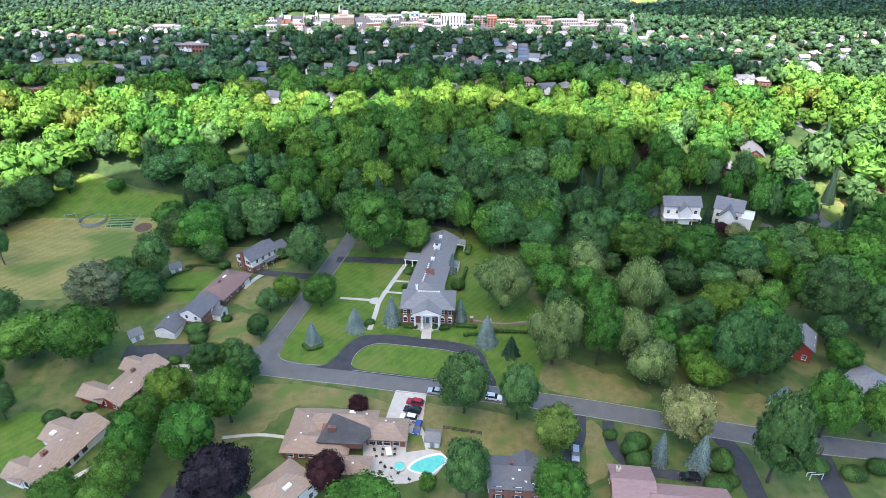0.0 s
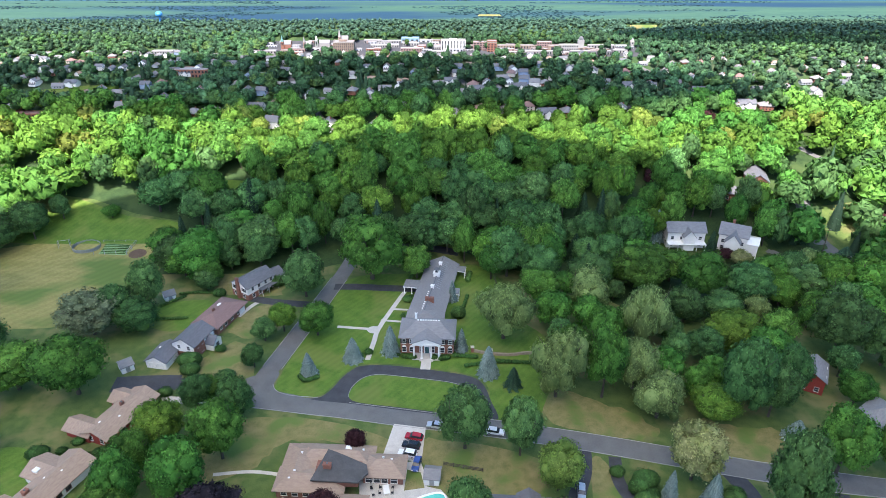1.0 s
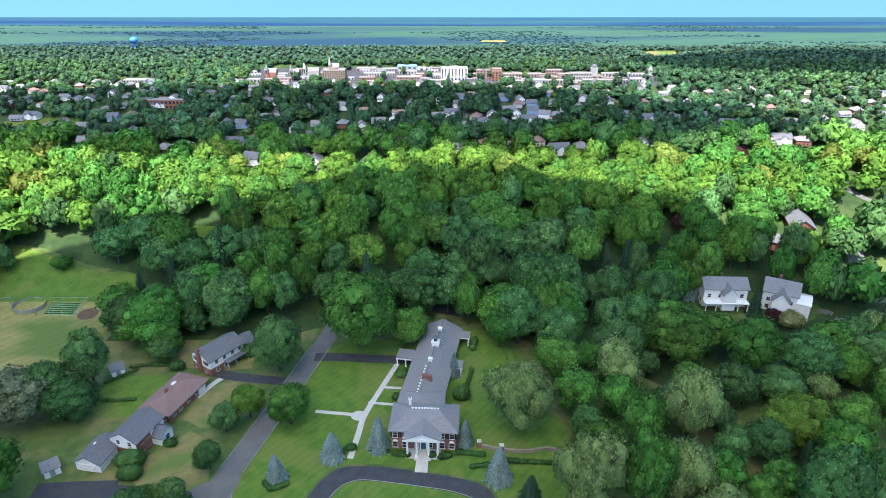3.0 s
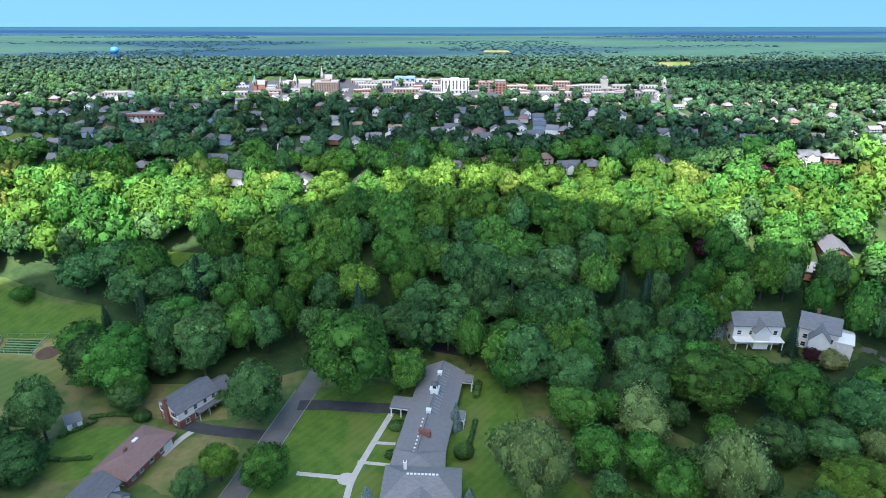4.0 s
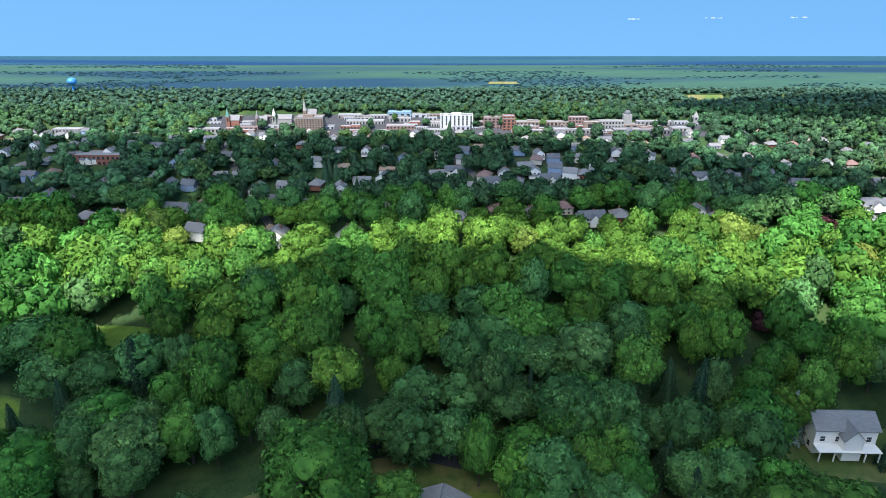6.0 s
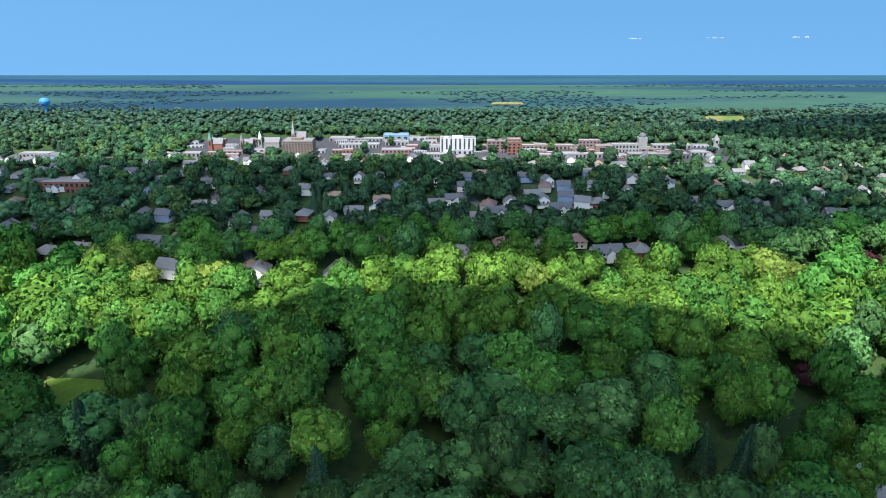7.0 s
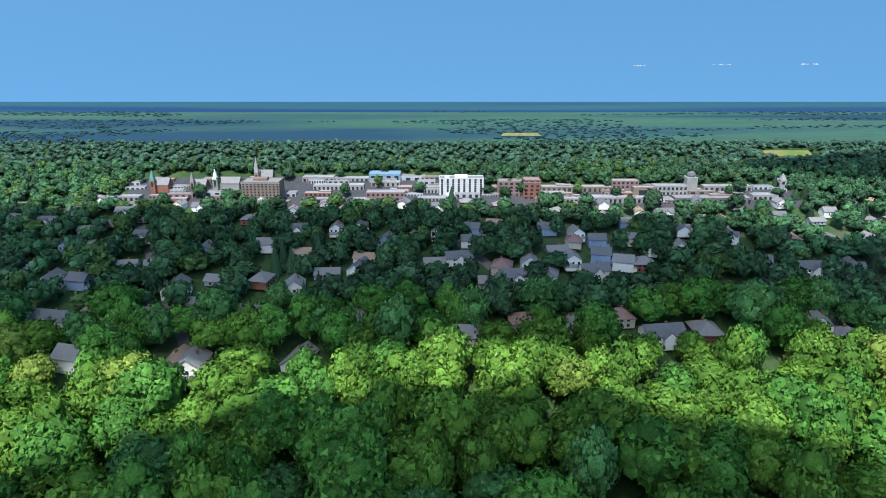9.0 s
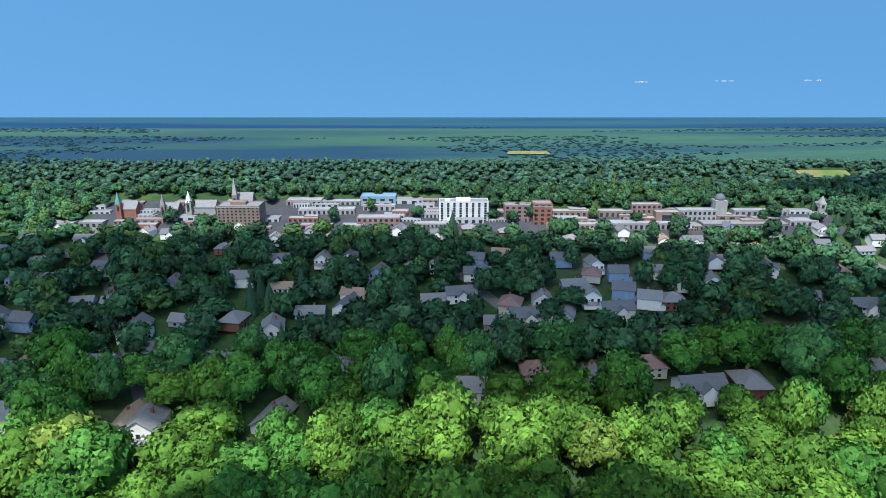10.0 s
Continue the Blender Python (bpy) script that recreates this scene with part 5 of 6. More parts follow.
# ---- trees that stand singly ----
BY_MANSION = (("spruce", -38.2, 143.2, 7.6, 5.3), ("spruce", -26.4, 150.0, 7.8, 6.1), ("spruce", -15.6, 153.2, 9.8, 5.8), ("spruce", 5.5, 154.6, 7.8, 4.3), ("spruce", 12.8, 143.2, 10.0, 6.4), ("pine", 19.4, 137.7, 6.9, 5.5), ("spruce", 3.1, 181.9, 8.0, 3.8), ("maple", -38.9, 162.0, 12.2, 11.6), ("oak", -46.7, 184.3, 17.2, 15.8), ("maple", -25.2, 196.1, 25.7, 25.0), ("maple", -9.4, 196.8, 13.4, 11.9), ("oak", -3.5, 216.2, 9.7, 10.6))
WILLOWS = (("willow", 18.6, 160.3, 21.8, 18.8), ("willow", 30.6, 133.7, 24.7, 15.4), ("maple", 43.1, 133.5, 23.2, 11.8), ("willow", 47.5, 176.3, 15.8, 16.9), ("willow", 59.6, 154.8, 25.4, 15.4), ("willow", 52.2, 137.1, 18.8, 14.5), ("willow", 55.7, 125.7, 15.4, 16.5), ("oak", 66.5, 146.7, 12.2, 9.3), ("maple", 31.9, 181.2, 13.1, 13.7), ("oak", 115.2, 151.5, 21.4, 18.5), ("oak", 127.2, 147.2, 16.5, 15.2), ("linden", 86.2, 156.1, 12.8, 17.1), ("oak", 75.9, 149.1, 11.5, 11.4), ("linden", 111.8, 178.5, 11.6, 13.1), ("oak", 121.8, 182.1, 11.7, 9.0), ("maple", 68.8, 189.3, 17.2, 21.4), ("maple", 86.6, 183.0, 17.3, 18.1), ("oak", 76.7, 168.6, 13.5, 13.0), ("oak", 104.4, 183.5, 10.9, 11.2), ("oak", 143.6, 174.0, 12.0, 15.2), ("maple", 164.7, 203.5, 22.2, 13.2), ("oak", 89.5, 170.4, 10.1, 14.0), ("pine", 144.1, 200.3, 10.8, 12.6), ("oak", 52.1, 202.8, 12.8, 12.7), ("maple", 30.5, 218.9, 15.4, 17.9), ("pine", 85.0, 147.5, 7.8, 5.1))
BY_STREET = (("oak", 5.4, 114.9, 18.6, 14.2), ("oak", 18.7, 112.7, 17.7, 11.1), ("bloom", 57.7, 105.2, 17.0, 12.6), ("spruce", 50.5, 98.6, 9.6, 4.4), ("spruce", 59.4, 96.4, 10.2, 5.6), ("oak", 73.5, 90.3, 26.0, 13.3), ("maple", 92.4, 106.9, 19.8, 14.1), ("maple", 104.6, 107.0, 15.5, 11.4), ("spruce", 88.1, 118.1, 6.1, 6.5), ("linden", 70.0, 125.2, 10.7, 13.1), ("oak", 77.0, 126.8, 25.5, 14.5), ("oak", 85.0, 126.0, 17.4, 11.9), ("oak", 92.0, 132.5, 18.3, 10.5), ("maple", 109.5, 130.7, 11.0, 10.4), ("birch", 26.3, 102.1, 14.3, 11.6))
BY_POOL = (("plum", -21.3, 114.3, 6.3, 5.8), ("plum", -25.8, 87.8, 10.6, 9.6), ("maple", -16.7, 76.9, 9.0, 17.0), ("oak", 5.1, 84.0, 17.7, 11.2), ("maple", 24.6, 79.9, 14.2, 12.2), ("maple", -3.3, 86.4, 6.0, 4.4))
WEST = (("oak", -65.1, 129.7, 10.1, 9.8), ("oak", -53.1, 125.6, 14.0, 9.6), ("maple", -53.2, 111.6, 18.7, 13.5), ("linden", -68.9, 115.8, 13.2, 13.1), ("maple", -71.9, 105.9, 13.4, 11.0), ("maple", -58.2, 98.7, 18.2, 14.0), ("maple", -70.0, 93.9, 17.4, 11.7), ("maple", -69.9, 84.2, 15.4, 11.0), ("maple", -80.5, 76.8, 12.7, 11.5), ("maple", -72.3, 78.6, 11.4, 9.7), ("beech", -48.5, 82.4, 16.0, 16.5), ("maple", -99.6, 134.8, 19.5, 19.5), ("maple", -117.0, 136.7, 14.8, 17.3), ("oak", -134.2, 151.0, 13.1, 15.5), ("bare", -108.4, 162.4, 15.1, 20.6), ("oak", -96.3, 176.8, 18.9, 12.5), ("oak", -102.9, 167.9, 15.5, 12.4), ("oak", -96.0, 164.2, 11.7, 15.5), ("oak", -110.3, 112.4, 12.3, 8.8), ("maple", -120.0, 123.4, 10.0, 9.1), ("oak", -155.0, 187.1, 15.2, 7.6), ("oak", -170.4, 214.4, 16.3, 18.8), ("oak", -159.9, 222.3, 15.1, 14.1), ("maple", -133.8, 233.6, 5.8, 7.5), ("oak", -153.2, 233.0, 10.6, 8.2), ("maple", -63.2, 132.2, 7.6, 9.0), ("oak", -58.9, 135.8, 7.7, 7.2), ("oak", -54.5, 146.3, 8.7, 7.1), ("oak", -54.5, 159.0, 8.0, 8.4), ("linden", -49.8, 164.0, 10.8, 8.7), ("maple", -87.0, 199.5, 18.6, 18.2), ("oak", -81.5, 188.0, 8.6, 9.0), ("oak", -77.3, 202.4, 10.9, 8.9), ("oak", -66.6, 203.1, 14.8, 12.7), ("maple", -106.9, 207.7, 4.0, 5.8))
EAST = (("plum", 105.5, 208.5, 6, 5), ("bloom", 110, 206, 6, 9), ("spruce", 83.0, 222, 13, 7.5), ("pine", 101.8, 213.5, 10, 6), ("oak", 100.2, 178.5, 15.8, 17.4), ("oak", 126.7, 141.0, 14.6, 11.5), ("oak", 33.8, 194.1, 14.4, 15.6), ("oak", 22.5, 205.1, 13.9, 14.9), ("oak", 50, 187, 15, 16))
WEST_MORE = (("maple", -81.2, 191.2, 9.8, 9.7), ("oak", -163.1, 226.3, 13.1, 13.7))
for rows, where in ((EAST, "in the wooded garden"), (WEST_MORE, "by the houses"), (BY_MANSION, "on the mansion's lawn"), (WILLOWS, "in the wooded garden"), (BY_STREET, "beside the street"), (BY_POOL, "by the pool"), (WEST, "by the houses")):
    for row in rows:
        tree(*row, where=where)

# ---- woods ----
CLEAR = [(-30, 175, 34, 34), (-4, 178, 24, 33), (-66, 185, 22, 22), (-139, 205, 35, 40), (-152, 241, 4, 7), (-122, 226, 15, 9), (101, 208, 24, 18), (141, 203, 12, 14), (-84, 140, 60, 50), (20, 110, 130, 36), (25, 150, 60, 30),
         (90, 179, 8, 4), (148, 226, 7, 22), (128, 248, 8, 9), (-87, 248, 13, 6), (-185, 315, 28, 5.5), (-198, 294.5, 14, 5), (-178, 256, 12, 9), (-36, 205, 4, 14), (160, 262, 12, 6), (192, 232, 10, 8)]
HOUSES = []        # x, y, size of the town's houses, filled below


def clear(x, y):
    return any(((x - a) / p) ** 2 + ((y - b) / q) ** 2 < 1 for a, b, p, q in CLEAR)


def by_house(x, y):
    return any(abs(x - a) < 0.6 * s and (-0.85 if b > 295 else -0.55) * s < y - b < 0.45 * s for a, b, s in HOUSES if abs(y - b) < 2 * s)


def scatter(y0, y1, x_max, gap):
    rng, y = np.random.default_rng(int(y0 * 10)), y0
    while y < y1:
        k = scale_at(y) * float(np.interp(y, [168, 198, 240, 330, 380], [1.0, 1.12, 1.4, 1.6, 1.3]))
        x = -x_max + rng.uniform(0, gap * k)
        while x < x_max:
            px, pyy = x + rng.uniform(-0.42, 0.42) * gap * k, y + rng.uniform(-0.42, 0.42) * gap * k
            if not clear(px, pyy):
                yield px, pyy, k, rng
            x += gap * k * rng.uniform(0.75, 1.3)
        y += gap * k * 0.8


def wood_kind(x, y, rng):
    v = noise.noise((x * 0.03, y * 0.03, 5)) * 0.7 + rng.uniform(-0.6, 0.6)
    # brighter, yellower species here stand in for sunlight on this band
    if 262 < y < 294:
        v += 0.7
    if y > 225 and rng.uniform() < (0.1 if 266 < y < 288 else 0.02):
        return "yellow" if y > 268 else "linden"
    if x > 60 and y < 300 and rng.uniform() < 0.012:
        return "plum"
    return "pine" if v < -0.62 else "oak" if v < -0.1 else "maple" if v < 0.5 else "linden"


def join_trees(name, material, rows, templates, **tags):
    """Many trees in one mesh: rows of x, y, width, height, turn. Each tree has a tone of its own."""
    vs, fs, ws, ts, b = [], [], [], [], 0
    rng = np.random.default_rng(len(rows))
    for i, (x, y, w, h, a) in enumerate(rows):
        v, f, way, tone = templates[i % len(templates)]
        c, s = math.cos(a), math.sin(a)
        p, q = np.empty_like(v), np.empty_like(way)
        p[:, 0], p[:, 1], p[:, 2] = x + w * (v[:, 0] * c - v[:, 1] * s), y + w * (v[:, 0] * s + v[:, 1] * c), land(y) + h * (v[:, 2] - 0.08)
        q[:, 0], q[:, 1], q[:, 2] = way[:, 0] * c - way[:, 1] * s, way[:, 0] * s + way[:, 1] * c, way[:, 2]
        vs.append(p)
        fs.append(f + b)
        ws.append(q)
        ts.append(np.clip(tone + rng.uniform(-0.36, 0.36), 0, 1))
        b += len(v)
    return tagged(new(name, leafy_mesh(name, np.concatenate(vs), np.concatenate(fs), np.concatenate(ws), np.concatenate(ts), material)), **tags)


# ---- the town's houses: four kinds, built once, repeated ----
def town_house(kind, wall, roof, words):
    e = thing("town_house", 0, 0, 0, label=words, category="house", group="houses of the town")
    if kind == "gable":
        block(e, -4.5, -5.5, 4.5, 5.5, 5.6, 3.2, wall, roof, along="y", over=0.4)
        block(e, -4.2, -7.6, 4.2, -5.4, 2.6, 0.9, wall, roof, over=0.3)
    elif kind == "long":
        block(e, -7.5, -4.5, 7.5, 4.5, 5.0, 3.0, wall, roof, over=0.5)
        block(e, -2, -6.5, 3, -3.0, 4.6, 2.4, wall, roof, along="y", over=0.3)
    elif kind == "hip":
        block(e, -6, -5, 6, 5, 4.8, 3.0, wall, roof, hip=True, over=0.6)
    else:
        block(e, -6.5, -4, 6.5, 4, 3.0, 2.6, wall, roof, over=0.5)
    y = {"gable": -5.5, "long": -4.5, "hip": -5.0}.get(kind, -4.0)
    for x in (-3, 0, 3):
        for z in ((0.8, 3.3) if kind != "low" else (0.8,)):
            bm = boxes((x - 0.6, y - 0.06, z, x + 0.6, y + 0.02, z + 1.4))
            part("window", bm, M["glass"], e)
    part("chimney", boxes((1.2, 0.4, 6, 2.0, 1.2, 9.4 if kind == "gable" else 8.4)) if kind != "low" else boxes((1.2, 0.4, 4, 2.0, 1.2, 6.4)), M["brick"], e)
    return e


GREY_WALL = mat("grey_siding", (0.32, 0.33, 0.35), (0.42, 0.43, 0.45), 1.0, rough=0.7)
BLUE_WALL = mat("blue_siding", (0.2, 0.27, 0.38), (0.28, 0.36, 0.48), 1.0, rough=0.7)
MOULDS = [town_house("gable", M["white"], M["slate"], "white gabled house with grey roof among trees"),
          town_house("long", M["white"], M["slate_dark"], "white side-gabled house with dark roof among trees"),
          town_house("hip", TAN_WALL, M["brown"], "sand-coloured house with brown hipped roof"),
          town_house("low", GREY_WALL, M["slate"], "low grey house with grey roof"),
          town_house("gable", BLUE_WALL, M["slate_dark"], "blue-grey gabled house with dark roof"),
          town_house("low", M["white"], M["tan"], "low white house with tan roof"),
          town_house("hip", M["brick"], M["slate"], "brick house with grey hipped roof")]
SEEN = ((-90, 343, 1), (-92, 339, 3), (-73, 335, 0), (-80, 332, 1), (-81, 321, 3), (-47, 328, 0), (-40, 335, 1), (-29, 335, 0), (-29, 318, 3), (-20, 324, 5), (-15, 330, 4), (8, 335, 4), (8, 330, 1), (4, 323, 1), (15, 320, 2), (22, 321, 0), (28, 335, 4), (27, 318, 3))
SEEN += ((35, 330, 2), (41, 330, 4), (46, 321, 0), (51, 321, 6), (59, 298, 6), (5, 296, 0), (-44, 303, 1), (-79, 290, 0), (81, 321, 4), (93, 331, 2), (77, 332, 1), (-21, 319, 1), (-2, 322, 3), (-20, 301, 0), (-65, 312, 1), (-80, 305, 2), (12, 315, 3))
SEEN += ((33, 322, 0), (38, 318, 1), (41, 324, 4), (30, 327, 3), (36, 333, 0), (56, 327, 1), (-36, 312, 0), (-62, 326, 4), (23, 312, 0), (65, 335, 1), (49, 297, 1), (-31, 291, 3), (93, 319, 1), (-47, 288, 5), (-53, 288, 0), (-57, 290, 5), (18, 316, 1), (85, 300, 0), (90, 296, 6), (104, 306, 5), (-110, 300, 3), (-118, 297, 6), (140, 300, 0), (146, 304, 1))
used = set()


def settle(mould, x, y, size, turn):
    base = MOULDS[mould]
    m = pose(x, y, land(y) - 0.1 * size, 0, 0, turn) @ Matrix.Diagonal((size, size, size, 1))
    if mould not in used:
        used.add(mould)
        base.matrix_basis = m
    else:
        made = copy_thing(base, m)
        made.matrix_basis = m
    HOUSES.append((x, y, 12 * size))


rng = np.random.default_rng(21)
for x, y, mould in SEEN:
    settle(mould, x, y, scale_at(y) * 1.12, float(rng.choice([0, 0, 8, -12, 90, 75])))
for _ in range(2500):
    y = rng.uniform(301, 349)
    x = rng.uniform(-250, 250)
    k = scale_at(y)
    if x > 85 and rng.uniform() < 0.6:
        continue
    if len(HOUSES) < 440 and noise.noise((x * 0.02, y * 0.05, 9)) > -0.15 and all(abs(x - a) > 1.2 * s or abs(y - b) > 1.6 * s for a, b, s in HOUSES):
        settle(int(rng.choice([0, 0, 1, 1, 2, 3, 3, 4, 5, 6])), x, y, k * 1.05, float(rng.choice([0, 5, -10, 90, 80])))


# ---- the town centre ----
def office(name, x, y, w, d, h, wall, floors, cols, words, roof=None, pane_w=0.5, base=0.0, turn=0, pane_h=0.55):
    """A flat-roofed building with a parapet, its window bands set into the front and sides."""
    w, h = w * 0.94, h * 0.88
    e = thing(name, x, y - 2.5 + d / 2, land(y - 2.5) - 0.3, turn, label=words, category="building")
    part("wall", boxes((-w / 2, -d / 2, 0, w / 2, d / 2, h)), wall, e)
    part("roof", boxes((-w / 2 + 0.1, -d / 2 + 0.1, h, w / 2 - 0.1, d / 2 - 0.1, h + 0.05)), roof or M["slate"], e)
    t = min(0.12, h * 0.04)
    part("parapet", boxes((-w / 2, -d / 2, h, w / 2, -d / 2 + t, h + 2 * t), (-w / 2, d / 2 - t, h, w / 2, d / 2, h + 2 * t), (-w / 2, -d / 2 + t, h, -w / 2 + t, d / 2 - t, h + 2 * t), (w / 2 - t, -d / 2 + t, h, w / 2, d / 2 - t, h + 2 * t)), wall, e)
    fh = (h - base) / max(floors, 1)
    for c in range(cols):
        cx, pw = -w / 2 + w * (c + 0.5) / cols, w / cols * pane_w
        for f in range(floors):
            z = base + fh * f + fh * 0.5 * (1.05 - pane_h)
            part("window", boxes((cx - pw / 2, -d / 2 - 0.03, z, cx + pw / 2, -d / 2 + 0.05, z + fh * pane_h)), M["glass"], e)
    return e


TANB = mat("tan_brick", (0.17, 0.122, 0.095), (0.24, 0.178, 0.14), 0.8, fine=6)
PALE = mat("pale_stucco", (0.24, 0.228, 0.215), (0.31, 0.298, 0.28), 0.5, fine=6)
PINKB = mat("pink_brick", (0.19, 0.122, 0.108), (0.26, 0.172, 0.155), 0.8, fine=6)
WHITE_ROOF = mat("white_roof_sheet", (0.2, 0.2, 0.205), (0.33, 0.33, 0.335), 0.3)
OFFWHITE = mat("off_white_render", (0.2, 0.19, 0.185), (0.27, 0.258, 0.25), 0.4, fine=6)
BLUE_ROOF = mat("pale_blue_metal", (0.15, 0.24, 0.31), (0.2, 0.3, 0.38), 0.3)
COPPER = mat("green_copper", (0.08, 0.2, 0.18), (0.14, 0.28, 0.25), 1.0)
e = office("hotel", -52.6, 350, 11.6, 6, 8.4, TANB, 9, 10, "tan brick hotel with nine rows of windows", pane_w=0.42)
part("penthouse", boxes((-2.5, -1.0, 7.3, 1.5, 1.5, 8.2)), TANB, e)
part("cornice", boxes((-5.6, -3.1, 7.1, 5.6, -2.9, 7.4)), PALE, e)
TOWER = mat("white_tower_render", (0.5, 0.49, 0.47), (0.6, 0.59, 0.56), 0.5, fine=6)
e = office("apartment_tower", 5.5, 355.5, 14, 4.5, 6.0, TOWER, 8, 8, "white eight-storey apartment tower with dark window columns", pane_w=0.38, pane_h=0.84)
part("penthouse", boxes((-2.0, -1.0, 5.28, 1.8, 1.2, 6.0)), M["white"], e)
part("rooftop_unit", boxes((-5.0, -0.8, 5.28, -3.6, 0.6, 5.7)), M["white"], e)
part("entrance_block", boxes((-4.5, -3.2, 0, 1.5, -2.2, 1.2)), M["white"], e)
office("brick_block", 20.3, 355.4, 8.4, 4, 5.0, PINKB, 4, 5, "pink brick office block")
e = office("brick_tower", 26.2, 353.8, 5.3, 4.4, 6.6, M["brick"], 5, 3, "red brick tower block with pale band")
part("band", boxes((-2.55, -2.26, 5.0, 2.55, -2.18, 5.3)), PALE, e)
for row in ((-100.3, 351.8, 8.2, 3, 2.2, "white", 1, 5), (-92.4, 352.5, 6.8, 3, 1.9, "white", 1, 4), (-56.7, 355, 5.3, 3, 2.2, "tan", 1, 4), (-38.3, 362.4, 10.3, 5, 2.0, "white", 1, 7), (-31.5, 358.2, 16.2, 3.5, 1.9, "pale", 1, 12), (-28.4, 362.8, 11.8, 4, 1.5, "white", 1, 8),
            (-17, 353.1, 12.1, 4, 2.8, "pink", 2, 8), (-24, 351.5, 5.2, 3, 1.6, "white", 1, 4), (-17.4, 360, 9.4, 2.5, 2.0, "pale", 1, 6), (-3.3, 352.5, 9, 3, 1.5, "white", 1, 8)):
    x, y, w, d, hh, c, fl, cols = row
    office("town_building", x, y, w, d, hh, {"white": OFFWHITE, "pale": PALE, "pink": PINKB, "tan": TANB}[c], fl, cols, {"white": "low white flat-roofed shop building", "pale": "low pale flat-roofed shop building", "pink": "pink brick shop building", "tan": "tan brick shop building"}[c], WHITE_ROOF)
for row in ((35.9, 352, 18.7, 4, 1.6, "white", 1, 14), (52.5, 351.5, 17.9, 4, 2.2, "white", 1, 12), (54.6, 357.3, 8.5, 3, 4.0, "pink", 3, 6), (59.6, 354.4, 7.1, 3, 3.6, "tan", 1, 1), (67.7, 355.6, 10.7, 3, 3.4, "pale", 2, 8), (85.6, 357.6, 15.4, 3, 2.0, "white", 1, 9), (72.1, 348, 8.8, 2.5, 2.2, "white", 1, 5), (40.2, 357, 22.9, 3, 2.2, "tan", 1, 14), (95, 353, 8, 3, 2.0, "pale", 1, 5)):
    x, y, w, d, hh, c, fl, cols = row
    office("town_building", x, y, w, d, hh, {"white": OFFWHITE, "pale": PALE, "pink": PINKB, "tan": TANB}[c], fl, cols, {"white": "long white flat-roofed shopping building", "pale": "pale stone public building", "pink": "pink brick office building", "tan": "plain tan brick block"}[c], WHITE_ROOF)
rng = np.random.default_rng(77)
LOW_WALLS = (GREY_WALL, PALE, PINKB, TANB, GREY_WALL, M["brick"])
for q in range(96):
    x, y = float(rng.uniform(-96, 104)), float(rng.uniform(350.5, 364))
    if x > 10 and y > 360:
        y -= 6
    office("town_building", x, y, float(rng.uniform(4, 9)), float(rng.uniform(2, 4)), float(rng.uniform(0.9, 1.9)), LOW_WALLS[int(rng.integers(0, 6))], 1, int(rng.integers(3, 7)), "low flat-roofed commercial building of the town", WHITE_ROOF if q % 3 == 0 else M["slate"])
office("market_hall", 78.9, 351, 23.8, 4.5, 2.4, M["slate_dark"], 1, 16, "long dark hall with a pale base")
office("blue_hall", -17.9, 362.8, 10.3, 5, 2.9, BLUE_ROOF, 1, 4, "pale blue metal hall", BLUE_ROOF)
office("school", -128.5, 331, 18.6, 8, 4.6, M["brick"], 2, 10, "flat-roofed red brick school among trees", PALE)
office("brick_terrace", -198, 298, 24, 5, 3.2, M["brick"], 1, 14, "long low brick terrace with a pale roof edge", M["brown"])
area("field", [(-211, 312.5), (-190, 309.4), (-174, 310.9), (-158, 317.2), (-163, 322.2), (-194, 319.6)], M["lawn"], 0.13, label="open green playing field between the town's trees", category="field", **S)
office("civic_hall", -150, 352, 12, 5, 2.0, OFFWHITE, 1, 8, "long white hall with a low dome", WHITE_ROOF)


def church(x, y, w, h, spire, wall, cap, words):
    e = thing("church", x, y, None, 0, label=words, category="church")
    block(e, -w / 2, 0, w / 2, 4, h * 0.35, h * 0.22, wall, M["slate"], over=0.1)
    part("tower", boxes((-w * 0.5, -0.8, 0, -w * 0.5 + spire, -0.8 + spire, h * 0.55)), wall, e)
    bm = bmesh.new()
    cx, cy = -w * 0.5 + spire / 2, -0.8 + spire / 2
    base = [bm.verts.new((cx + dx * spire * 0.5, cy + dy * spire * 0.5, h * 0.55)) for dx, dy in ((-1, -1), (1, -1), (1, 1), (-1, 1))]
    tip = bm.verts.new((cx, cy, h))
    bm.faces.new(base[::-1])
    for q in range(4):
        bm.faces.new((base[q], base[(q + 1) % 4], tip))
    part("spire", bm, cap, e)
    part("window", boxes((cx - 0.2 * spire, -0.86, h * 0.3, cx + 0.2 * spire, -0.78, h * 0.48)), M["glass"], e)


church(-53.6, 355, 5, 10.8, 1.3, TANB, PALE, "pale stone church with a tall spire")
church(-84.5, 354, 5, 7.4, 1.4, M["brick"], COPPER, "brick church with a green copper spire")
church(-65, 355.2, 7.6, 6.8, 1.5, PALE, M["white"], "pale church with white steeple")
church(-73, 354, 4.2, 6.8, 1.2, PINKB, M["slate"], "pink brick church with grey spire")
church(105.5, 356.6, 8.0, 4.8, 1.8, PALE, PALE, "grey stone church with a square tower")
e = thing("domed_hall", 74.4, 356, label="stone hall with a dark round dome", category="building")
part("wall", boxes((-1.6, -1.6, 0, 1.6, 1.6, 4.0)), PALE, e)
bm = bmesh.new()
bmesh.ops.create_uvsphere(bm, u_segments=14, v_segments=8, radius=1.3, matrix=Matrix.Translation((0, 0, 4.4)))
